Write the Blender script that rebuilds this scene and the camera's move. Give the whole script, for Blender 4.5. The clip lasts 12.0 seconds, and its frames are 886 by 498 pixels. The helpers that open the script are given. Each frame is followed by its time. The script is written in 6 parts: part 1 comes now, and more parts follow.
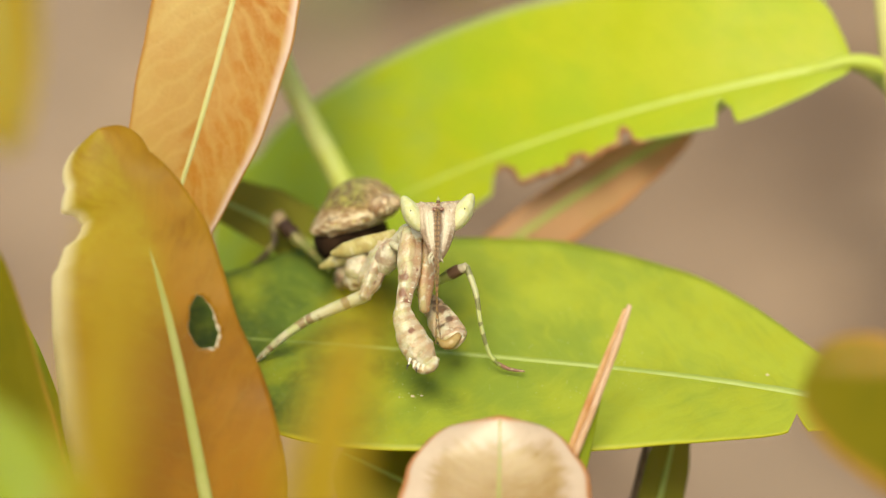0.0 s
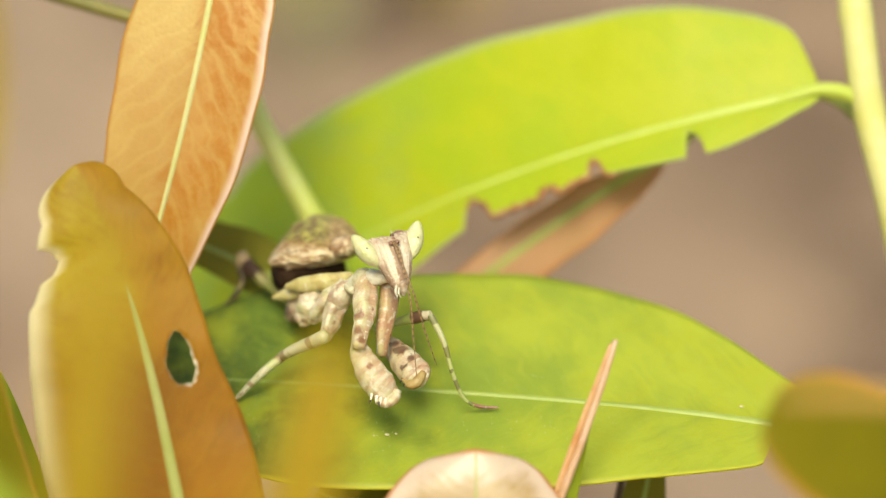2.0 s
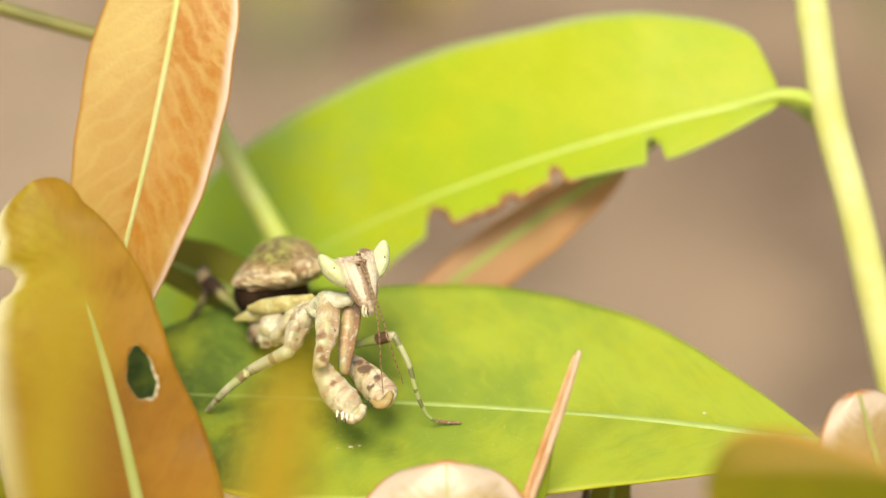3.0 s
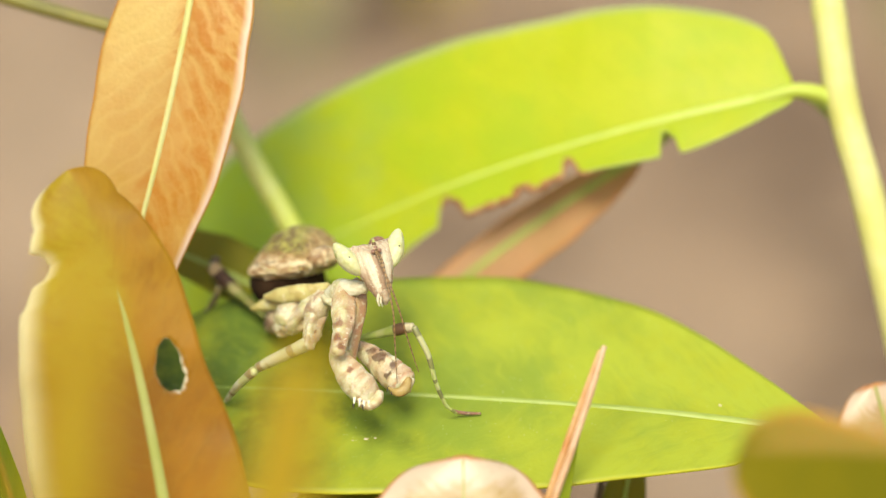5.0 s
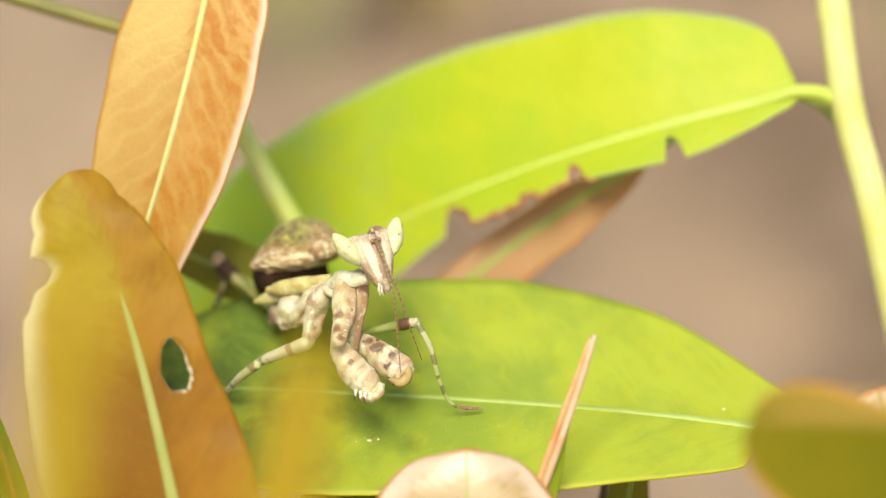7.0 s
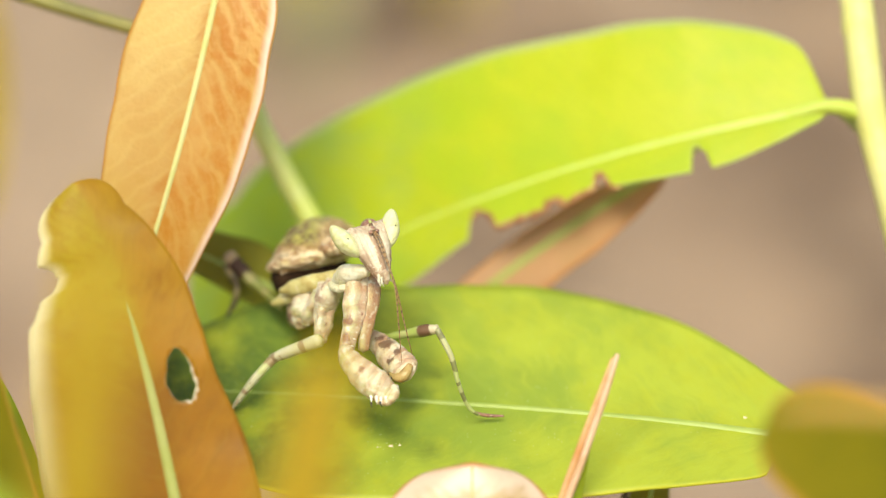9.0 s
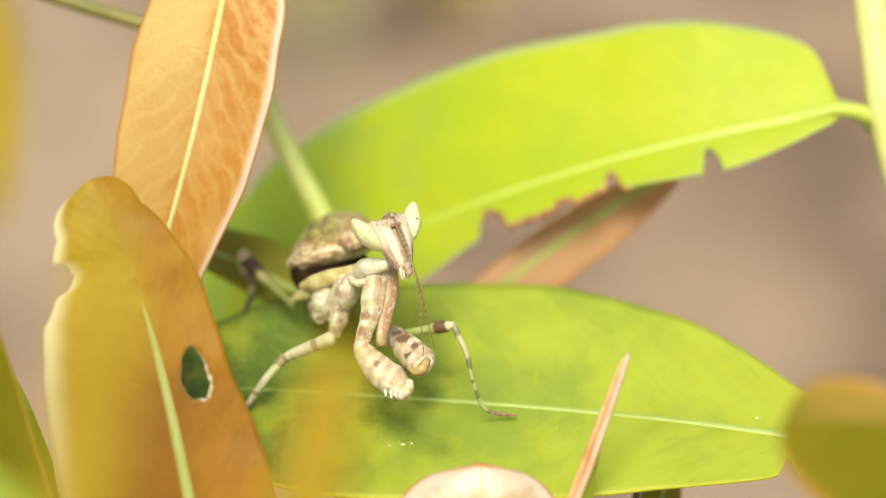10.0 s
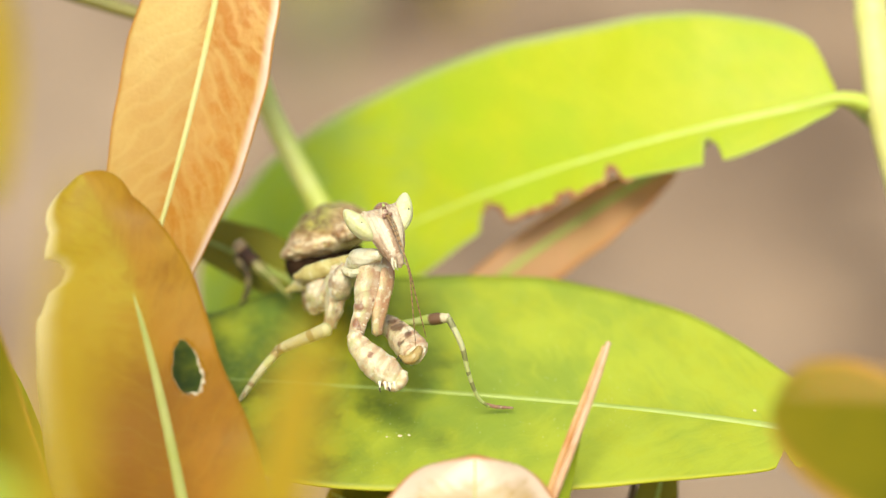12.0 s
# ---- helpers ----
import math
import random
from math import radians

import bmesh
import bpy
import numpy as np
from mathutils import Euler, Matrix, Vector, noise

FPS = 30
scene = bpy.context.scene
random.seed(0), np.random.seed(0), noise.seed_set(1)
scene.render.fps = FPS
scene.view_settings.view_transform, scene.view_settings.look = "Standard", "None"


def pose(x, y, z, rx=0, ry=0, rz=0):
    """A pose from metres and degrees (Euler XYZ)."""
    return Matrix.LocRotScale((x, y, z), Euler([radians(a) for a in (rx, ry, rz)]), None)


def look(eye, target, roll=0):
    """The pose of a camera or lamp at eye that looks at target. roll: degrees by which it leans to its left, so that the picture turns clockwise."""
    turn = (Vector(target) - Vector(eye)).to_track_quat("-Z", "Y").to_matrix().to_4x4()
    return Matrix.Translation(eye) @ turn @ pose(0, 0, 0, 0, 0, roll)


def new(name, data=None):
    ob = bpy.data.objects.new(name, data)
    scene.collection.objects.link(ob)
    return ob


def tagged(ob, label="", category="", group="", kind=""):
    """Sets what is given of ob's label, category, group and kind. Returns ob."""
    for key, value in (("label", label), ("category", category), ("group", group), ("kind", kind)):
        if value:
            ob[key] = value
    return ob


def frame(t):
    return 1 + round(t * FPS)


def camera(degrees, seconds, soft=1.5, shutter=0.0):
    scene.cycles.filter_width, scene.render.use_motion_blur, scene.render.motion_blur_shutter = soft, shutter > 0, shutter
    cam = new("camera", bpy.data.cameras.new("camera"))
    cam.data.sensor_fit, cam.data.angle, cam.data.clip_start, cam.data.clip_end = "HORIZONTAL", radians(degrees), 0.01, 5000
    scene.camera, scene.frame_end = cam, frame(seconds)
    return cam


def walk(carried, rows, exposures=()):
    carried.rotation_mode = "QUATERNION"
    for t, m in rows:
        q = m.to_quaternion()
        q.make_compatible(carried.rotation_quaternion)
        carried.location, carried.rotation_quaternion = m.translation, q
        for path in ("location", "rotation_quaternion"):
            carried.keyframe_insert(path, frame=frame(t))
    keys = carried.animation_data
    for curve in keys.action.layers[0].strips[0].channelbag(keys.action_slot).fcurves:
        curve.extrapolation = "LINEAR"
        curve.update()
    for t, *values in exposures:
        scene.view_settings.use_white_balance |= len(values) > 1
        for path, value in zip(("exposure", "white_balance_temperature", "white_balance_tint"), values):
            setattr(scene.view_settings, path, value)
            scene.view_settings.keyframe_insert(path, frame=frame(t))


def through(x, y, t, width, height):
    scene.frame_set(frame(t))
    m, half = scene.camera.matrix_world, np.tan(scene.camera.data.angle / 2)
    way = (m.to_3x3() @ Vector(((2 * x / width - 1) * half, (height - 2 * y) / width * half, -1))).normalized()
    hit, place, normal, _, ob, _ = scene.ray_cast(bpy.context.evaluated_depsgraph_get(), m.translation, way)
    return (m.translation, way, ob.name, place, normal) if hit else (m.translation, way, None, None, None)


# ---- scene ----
# ---- camera and its walk ----
# The spray's own space: x across, y away from the lens, z up, tilted with the lens; lengths in millimetres.
SPRAY = pose(0, 0, 0.55, -22)
REACH = 0.2127
cam = camera(20.0, 12.0, soft=1.2)
cam.data.dof.use_dof = True
cam.data.dof.focus_distance = REACH - 0.002
cam.data.dof.aperture_fstop = 10.0

# seconds, sideways and upward millimetres, yaw, pitch and roll in degrees
CAMERA_ROWS = [
    (0, -0, 0, 0, 0, -0), (0.5, 0.153, 0.392, -0.045, 0.076, 0.359), (1, 0.555, 0.871, -0.153, 0.248, -0.063), (1.5, 0.603, 1.172, -0.167, 0.341, -0.155), (2, 1.238, 1.4, -0.328, 0.468, -1.043),
    (2.5, 2.022, 1.585, -0.54, 0.557, -1.739), (3, 2.895, 1.758, -0.785, 0.602, -1.948), (3.5, 2.135, 1.501, -0.567, 0.547, -1.992), (5.5, 2.315, 1.441, -0.618, 0.522, -1.91), (6, 2.787, 1.657, -0.75, 0.59, -2.203),
    (6.5, 1.669, 1.525, -0.455, 0.474, -0.683), (7, 2.057, 1.561, -0.553, 0.537, -1.556), (9, 1.057, 1.847, -0.302, 0.61, -1.115), (9.5, 0.44, 1.756, -0.125, 0.528, -0.417), (10, 0.507, 1.842, -0.147, 0.582, -0.757),
    (10.5, 0.014, 1.512, -0.008, 0.495, -0.766), (11, 0.206, 1.603, -0.062, 0.526, -0.844), (11.5, 0.036, 1.555, -0.018, 0.457, -0.325), (12, 0.603, 1.522, -0.17, 0.48, -0.62)]
walk(cam, [(t, SPRAY @ pose(x / 1000, -REACH, z / 1000, 90 + pitch, 0, yaw) @ pose(0, 0, 0, 0, 0, roll))
           for t, x, z, yaw, pitch, roll in CAMERA_ROWS],
     exposures=[(0.0, 0.38, 7500, 0), (2.5, 0.56, 7300, -1), (6.0, 0.65, 7150, -1), (7.0, 0.69, 7050, -1), (12.0, 0.72, 7000, -1)])

# ---- world and sun ----
SUN_HIGH, SUN_TURN = 53.0, -171.0
world = bpy.data.worlds.new("sky")
scene.world = world
world.use_nodes = True
wn = world.node_tree.nodes
sky = wn.new("ShaderNodeTexSky")
sky.sky_type = "NISHITA"
sky.sun_disc = False
sky.dust_density = 2.0
sky.sun_elevation, sky.sun_rotation = radians(SUN_HIGH), radians(SUN_TURN)
world.node_tree.links.new(sky.outputs["Color"], wn["Background"].inputs["Color"])
wn["Background"].inputs["Strength"].default_value = 0.15
sun = new("sun", bpy.data.lights.new("sun", "SUN"))
sun.data.energy, sun.data.angle, sun.data.color = 2.75, radians(28.0), (1.0, 0.95, 0.83)
SUN_FROM = Vector((math.sin(radians(SUN_TURN)) * math.cos(radians(SUN_HIGH)),
                   math.cos(radians(SUN_TURN)) * math.cos(radians(SUN_HIGH)), math.sin(radians(SUN_HIGH))))
sun.matrix_world = look(SUN_FROM * 3, (0, 0, 0))


# ---- materials ----
class Nodes:
    """A small helper round a material's node tree."""

    def __init__(self, name):
        self.mat = bpy.data.materials.new(name)
        self.mat.use_nodes = True
        self.tree = self.mat.node_tree
        self.bsdf = self.tree.nodes["Principled BSDF"]
        self.out = self.tree.nodes["Material Output"]

    def add(self, kind, **inputs):
        n = self.tree.nodes.new(kind)
        for key, value in inputs.items():
            self.put(n.inputs[key.replace("_", " ")], value)
        return n

    def put(self, socket, value):
        if hasattr(value, "is_output"):
            self.tree.links.new(value, socket)
        else:
            socket.default_value = value

    def math(self, op, a, b=0.0, clamp=False):
        n = self.tree.nodes.new("ShaderNodeMath")
        n.operation, n.use_clamp = op, clamp
        self.put(n.inputs[0], a)
        self.put(n.inputs[1], b)
        return n.outputs[0]

    def mix(self, fac, a, b):
        n = self.tree.nodes.new("ShaderNodeMix")
        n.data_type = "RGBA"
        self.put(n.inputs[0], fac)
        self.put(n.inputs[6], a)
        self.put(n.inputs[7], b)
        return n.outputs[2]

    def ramp(self, fac, low, high):
        n = self.tree.nodes.new("ShaderNodeMapRange")
        n.interpolation_type = "SMOOTHSTEP"
        self.put(n.inputs[0], fac)
        n.inputs[1].default_value, n.inputs[2].default_value = low, high
        return n.outputs[0]

    def noise(self, scale, detail=3.0, vector=None, rough=0.55):
        n = self.add("ShaderNodeTexNoise", Scale=scale, Detail=detail, Roughness=rough)
        if vector is None:
            vector = self.add("ShaderNodeTexCoord").outputs["Object"]
        self.put(n.inputs["Vector"], vector)
        return n.outputs["Fac"]

    def bump(self, height, strength, distance):
        n = self.add("ShaderNodeBump", Strength=strength, Distance=distance, Height=height)
        self.put(self.bsdf.inputs["Normal"], n.outputs[0])
        return n.outputs[0]


def rgb(r, g, b):
    return (r, g, b, 1.0)


def leaf_material(name, base, tip, blotch, vein, rim, through, rim_from=0.9, rough=0.38, vein_amount=0.35, glow=0.45, gradient=(0.2, 0.9), gloss=0.4, rim_both=True, sparkle=0.0, half_tint=None, mottle=None, mottle_share=0.6, streaks=0.4, band=None, veil=0.55, outer=None, half_share=0.6, vein_width=0.28):
    """A leaf blade: colour from base to tip, blotches, side veins that leave the midrib at a slant, a rim, and light that passes through."""
    n = Nodes(name)
    uv = n.add("ShaderNodeSeparateXYZ", Vector=n.add("ShaderNodeTexCoord").outputs["UV"])
    along, across = uv.outputs[0], uv.outputs[1]
    side = n.math("ABSOLUTE", n.math("MULTIPLY", n.math("SUBTRACT", across, 0.5), 2.0))
    wobble = n.noise(260.0, 2.0)
    phase = n.math("ADD", n.math("SUBTRACT", n.math("MULTIPLY", along, 17.0), n.math("MULTIPLY", side, 2.6)), n.math("MULTIPLY", wobble, 1.6))
    wave = n.math("ABSOLUTE", n.math("SINE", n.math("MULTIPLY", phase, math.pi)))
    veins = n.math("SUBTRACT", 1.0, n.ramp(wave, 0.0, vein_width))
    vnet = n.add("ShaderNodeTexVoronoi", Scale=900.0, Vector=n.add("ShaderNodeTexCoord").outputs["Object"])
    vnet.feature = "DISTANCE_TO_EDGE"
    net = n.math("SUBTRACT", 1.0, n.ramp(vnet.outputs["Distance"], 0.0, 0.12))
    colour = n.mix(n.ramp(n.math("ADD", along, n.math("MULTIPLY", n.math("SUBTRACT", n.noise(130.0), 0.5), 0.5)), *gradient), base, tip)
    colour = n.mix(n.math("MULTIPLY", n.ramp(n.noise(210.0, 4.0), 0.45, 0.68), 0.75), colour, blotch)
    colour = n.mix(n.math("MULTIPLY", n.ramp(n.noise(1500.0, 3.0), 0.5, 0.75), 0.3), colour, blotch)
    lanes = n.add("ShaderNodeCombineXYZ", X=n.math("MULTIPLY", phase, 2.2), Y=n.math("MULTIPLY", side, 2.5), Z=n.math("MULTIPLY", across, 3.0))
    streak = n.noise(1.0, 4.0, lanes.outputs[0], 0.65)
    colour = n.mix(n.math("MULTIPLY", n.ramp(streak, 0.44, 0.64), streaks), colour, blotch)
    colour = n.mix(n.math("MULTIPLY", n.ramp(streak, 0.54, 0.34), streaks * 0.8), colour, base)
    if half_tint:
        colour = n.mix(n.math("MULTIPLY", n.ramp(n.math("ADD", across, n.math("MULTIPLY", n.math("SUBTRACT", streak, 0.5), 0.25)), 0.46, 0.62), half_share), colour, half_tint)
    if mottle:
        patchy = n.math("ADD", n.noise(75.0, 4.0, None, 0.6), n.math("MULTIPLY", n.math("SUBTRACT", streak, 0.5), 0.35))
        colour = n.mix(n.math("MULTIPLY", n.ramp(patchy, 0.38, 0.68), mottle_share), colour, mottle)
    colour = n.mix(n.math("MULTIPLY", n.math("ADD", veins, n.math("MULTIPLY", net, 0.35), True), vein_amount), colour, vein)
    if band:
        side = n.math("MAXIMUM", side, n.math("DIVIDE", n.math("SUBTRACT", along, band[3]), 1.0 - band[3]))
        soft = n.math("ADD", side, n.math("MULTIPLY", n.math("SUBTRACT", streak, 0.5), 0.35))
        colour = n.mix(n.math("MULTIPLY", n.ramp(soft, band[1], band[2]), 0.75), colour, band[0])
    border = n.ramp(n.math("ADD", side, n.math("MULTIPLY", n.math("SUBTRACT", wobble, 0.5), 0.05)), rim_from, 0.995)
    if not rim_both:
        border = n.math("MULTIPLY", border, n.math("SUBTRACT", 1.0, n.ramp(across, 0.4, 0.6)))
    colour = n.mix(border, colour, rim)
    if outer:
        colour = n.mix(n.ramp(side, 0.965, 0.985), colour, outer)
    # Scattered pale flecks put the leaf's fine sparkle into its colour.
    if sparkle:
        sparkle_cell = n.add("ShaderNodeTexVoronoi", Scale=3800.0, Vector=n.add("ShaderNodeTexCoord").outputs["Object"])
        few = n.math("LESS_THAN", n.add("ShaderNodeSeparateColor", Color=sparkle_cell.outputs["Color"]).outputs[0], 0.12)
        fleck = n.math("MULTIPLY", n.math("LESS_THAN", sparkle_cell.outputs["Distance"], 0.2), n.math("MULTIPLY", few, n.ramp(n.noise(90.0, 2.0), 0.42, 0.6)))
        colour = n.mix(n.math("MULTIPLY", fleck, sparkle), colour, rgb(0.75, 0.74, 0.45))
    n.put(n.bsdf.inputs["Base Color"], colour)
    n.put(n.bsdf.inputs["Roughness"], n.math("ADD", n.math("MULTIPLY", n.noise(420.0), 0.25), rough - 0.12))
    n.bsdf.inputs["IOR"].default_value = 1.42
    n.bsdf.inputs["Specular IOR Level"].default_value = gloss
    grain = n.math("ADD", n.math("MULTIPLY", n.noise(2600.0, 2.0), 0.5), n.math("ADD", n.math("MULTIPLY", veins, -1.0 * vein_amount), n.math("MULTIPLY", net, -0.05)))
    normal = n.bump(grain, 0.35, 0.00012)
    lit = n.add("ShaderNodeBsdfTranslucent", Color=n.mix(veil, colour, through), Normal=normal)
    blend = n.add("ShaderNodeMixShader", Fac=glow)
    n.put(blend.inputs[1], n.bsdf.outputs[0])
    n.put(blend.inputs[2], lit.outputs[0])
    n.put(n.out.inputs["Surface"], blend.outputs[0])
    return n.mat


def plain_material(name, low, high, scale, rough=0.5, bump=0.3, depth=0.0001, through=0.0, spots=None, spot_scale=500.0, spot_from=0.62):
    """A surface with two scales of mottling, and spots if given."""
    n = Nodes(name)
    colour = n.mix(n.ramp(n.noise(scale, 4.0), 0.35, 0.65), low, high)
    colour = n.mix(n.math("MULTIPLY", n.ramp(n.noise(scale * 6, 2.0), 0.45, 0.7), 0.35), colour, low)
    if spots:
        colour = n.mix(n.ramp(n.noise(spot_scale, 1.5), spot_from, spot_from + 0.05), colour, spots)
    n.put(n.bsdf.inputs["Base Color"], colour)
    n.bsdf.inputs["Roughness"].default_value = rough
    normal = n.bump(n.noise(scale * 9, 3.0), bump, depth)
    if through:
        lit = n.add("ShaderNodeBsdfTranslucent", Color=colour, Normal=normal)
        blend = n.add("ShaderNodeMixShader", Fac=through)
        n.put(blend.inputs[1], n.bsdf.outputs[0])
        n.put(blend.inputs[2], lit.outputs[0])
        n.put(n.out.inputs["Surface"], blend.outputs[0])
    return n.mat


def banded_material(name, pale, pale_alt, dark, bands, width, sharp=0.1, spot=0.66):
    """Skin of a leg: pale with dark rings along its length and small spots."""
    n = Nodes(name)
    uv = n.add("ShaderNodeSeparateXYZ", Vector=n.add("ShaderNodeTexCoord").outputs["UV"])
    fine = n.noise(900.0, 3.0)
    colour = n.mix(n.ramp(n.noise(420.0, 3.0), 0.4, 0.62), pale, pale_alt)
    wave = n.math("SINE", n.math("ADD", n.math("MULTIPLY", uv.outputs[0], 2 * math.pi * bands), n.math("MULTIPLY", fine, 1.6)))
    ring = n.ramp(wave, width, width + sharp)
    colour = n.mix(n.math("MULTIPLY", ring, 0.8), colour, dark)
    colour = n.mix(n.math("MULTIPLY", n.ramp(n.noise(1100.0, 1.0), spot, spot + 0.04), 0.85), colour, dark)
    n.put(n.bsdf.inputs["Base Color"], colour)
    n.bsdf.inputs["Roughness"].default_value = 0.45
    n.bsdf.inputs["Subsurface Weight"].default_value = 0.15
    n.bsdf.inputs["Subsurface Radius"].default_value = (0.0006, 0.0004, 0.0002)
    n.bump(n.math("ADD", fine, n.noise(4000.0, 2.0)), 0.4, 0.00008)
    return n.mat


GREEN_LEAF = leaf_material("green_leaf", rgb(0.40, 0.47, 0.035), rgb(0.26, 0.34, 0.03), rgb(0.36, 0.40, 0.02), rgb(0.46, 0.54, 0.08),
                           rgb(0.40, 0.44, 0.03), rgb(0.65, 0.72, 0.02), 0.96, 0.36, 0.25)
# Near-black tip colour paints in the shade that falls on the far end.
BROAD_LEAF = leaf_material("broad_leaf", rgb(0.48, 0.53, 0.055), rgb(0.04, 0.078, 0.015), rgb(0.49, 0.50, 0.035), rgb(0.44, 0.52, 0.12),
                           rgb(0.62, 0.60, 0.05), rgb(0.65, 0.72, 0.02), 0.95, 0.44, 0.08, gradient=(0.53, 0.80), sparkle=0.5, gloss=0.45, rim_both=False,
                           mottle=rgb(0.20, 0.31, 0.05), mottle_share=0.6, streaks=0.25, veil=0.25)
LIME_LEAF = leaf_material("lime_leaf", rgb(0.57, 0.60, 0.032), rgb(0.32, 0.46, 0.10), rgb(0.50, 0.54, 0.014), rgb(0.52, 0.62, 0.05),
                          rgb(0.50, 0.54, 0.26), rgb(0.66, 0.72, 0.015), 0.92, 0.36, 0.10, 0.5, (0.5, 0.84), mottle=rgb(0.42, 0.55, 0.035), mottle_share=0.7, gloss=0.3, veil=0.4)
# The pale one-sided rim also paints the highlight along the curled edge.
RED_LEAF = leaf_material("red_leaf", rgb(0.50, 0.19, 0.024), rgb(0.60, 0.32, 0.05), rgb(0.70, 0.47, 0.15), rgb(0.76, 0.62, 0.22),
                         rgb(0.94, 0.79, 0.68), rgb(0.85, 0.52, 0.10), 0.81, 0.32, 0.22, rim_both=False, vein_width=0.75, half_tint=rgb(0.70, 0.54, 0.19), half_share=0.8,
                         mottle=rgb(0.44, 0.15, 0.018), mottle_share=0.4, streaks=0.6, gloss=0.4, outer=rgb(0.58, 0.26, 0.05))
# Wide cream rim on one side: light on the curling margin, painted.
AMBER_LEAF = leaf_material("amber_leaf", rgb(0.40, 0.18, 0.016), rgb(0.53, 0.42, 0.035), rgb(0.42, 0.25, 0.014), rgb(0.48, 0.36, 0.05),
                           rgb(0.82, 0.74, 0.44), rgb(0.68, 0.42, 0.015), 0.72, 0.40, 0.12, gradient=(0.40, 0.75), rim_both=False, half_tint=rgb(0.46, 0.21, 0.02), half_share=0.7,
                           mottle=rgb(0.28, 0.115, 0.014), mottle_share=0.85, streaks=0.4, gloss=0.25, veil=0.45)
# The whitish band paints a sky sheen inside the rim and tip.
PINK_LEAF = leaf_material("pink_leaf", rgb(0.40, 0.25, 0.07), rgb(0.46, 0.30, 0.11), rgb(0.60, 0.46, 0.26), rgb(0.64, 0.55, 0.18),
                          rgb(0.58, 0.23, 0.07), rgb(0.75, 0.50, 0.14), 0.92, 0.30, 0.14, gradient=(0.45, 0.9), gloss=0.8,
                          mottle=rgb(0.42, 0.26, 0.09), mottle_share=0.7, streaks=0.6, band=(rgb(0.82, 0.69, 0.58), 0.6, 0.84, 0.6))
OLIVE_LEAF = leaf_material("olive_leaf", rgb(0.18, 0.165, 0.009), rgb(0.23, 0.185, 0.009), rgb(0.17, 0.15, 0.008), rgb(0.30, 0.28, 0.02),
                           rgb(0.60, 0.30, 0.05), rgb(0.5, 0.42, 0.01), 0.80, 0.6, 0.15, gloss=0.1)
ORANGE_LEAF = leaf_material("orange_leaf", rgb(0.56, 0.30, 0.08), rgb(0.60, 0.32, 0.08), rgb(0.58, 0.32, 0.10), rgb(0.62, 0.40, 0.12),
                            rgb(0.62, 0.36, 0.10), rgb(0.75, 0.45, 0.06), 0.9, 0.5, 0.1, gloss=0.2)
GOLD_LEAF = leaf_material("gold_leaf", rgb(0.40, 0.27, 0.010), rgb(0.45, 0.33, 0.012), rgb(0.46, 0.30, 0.012), rgb(0.48, 0.36, 0.02),
                          rgb(0.50, 0.36, 0.02), rgb(0.66, 0.46, 0.02), 0.9, 0.4, 0.15, 0.5)
# Darkened green: includes the shade on the low and rear leaves.
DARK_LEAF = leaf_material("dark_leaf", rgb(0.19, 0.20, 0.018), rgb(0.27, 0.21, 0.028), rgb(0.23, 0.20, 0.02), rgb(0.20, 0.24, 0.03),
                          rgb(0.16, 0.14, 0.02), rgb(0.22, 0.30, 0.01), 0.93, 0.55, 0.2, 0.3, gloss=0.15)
RUSSET_LEAF = leaf_material("russet_leaf", rgb(0.60, 0.35, 0.18), rgb(0.56, 0.35, 0.20), rgb(0.52, 0.33, 0.16), rgb(0.50, 0.36, 0.14),
                            rgb(0.56, 0.26, 0.08), rgb(0.66, 0.34, 0.12), 0.8, 0.5, 0.3, 0.5, half_tint=rgb(0.60, 0.38, 0.25), gloss=0.15)
MIDRIB_LIME = plain_material("midrib_lime", rgb(0.52, 0.59, 0.08), rgb(0.55, 0.62, 0.12), 300.0, 0.4, through=0.3)
MIDRIB_PALE = plain_material("midrib_pale", rgb(0.62, 0.61, 0.20), rgb(0.67, 0.64, 0.28), 300.0, 0.4, through=0.3)
MIDRIB_GREEN = plain_material("midrib_green", rgb(0.38, 0.46, 0.09), rgb(0.44, 0.51, 0.13), 300.0, 0.4, through=0.3)
MIDRIB_AMBER = plain_material("midrib_amber", rgb(0.40, 0.41, 0.09), rgb(0.46, 0.45, 0.13), 300.0, 0.4, through=0.3)
TWIG_LIME = plain_material("twig_lime", rgb(0.52, 0.57, 0.10), rgb(0.59, 0.62, 0.20), 160.0, 0.4, through=0.12)
RIM_PINK = plain_material("rim_pink", rgb(0.54, 0.29, 0.13), rgb(0.68, 0.46, 0.30), 260.0, 0.35, through=0.2)
RIM_DARK = plain_material("rim_dark", rgb(0.07, 0.04, 0.02), rgb(0.13, 0.08, 0.04), 400.0, 0.7)
RIM_COPPER = plain_material("rim_copper", rgb(0.50, 0.21, 0.06), rgb(0.62, 0.36, 0.16), 300.0, 0.4, through=0.2)
TWIG = plain_material("twig", rgb(0.62, 0.58, 0.17), rgb(0.70, 0.65, 0.28), 160.0, 0.45, through=0.15)
TWIG_OLIVE = plain_material("twig_olive", rgb(0.15, 0.13, 0.02), rgb(0.21, 0.18, 0.03), 160.0, 0.5)
BITE = plain_material("bite", rgb(0.26, 0.10, 0.03), rgb(0.40, 0.20, 0.08), 900.0, 0.7)
CUT = plain_material("cut", rgb(0.52, 0.40, 0.22), rgb(0.66, 0.56, 0.38), 1500.0, 0.7)


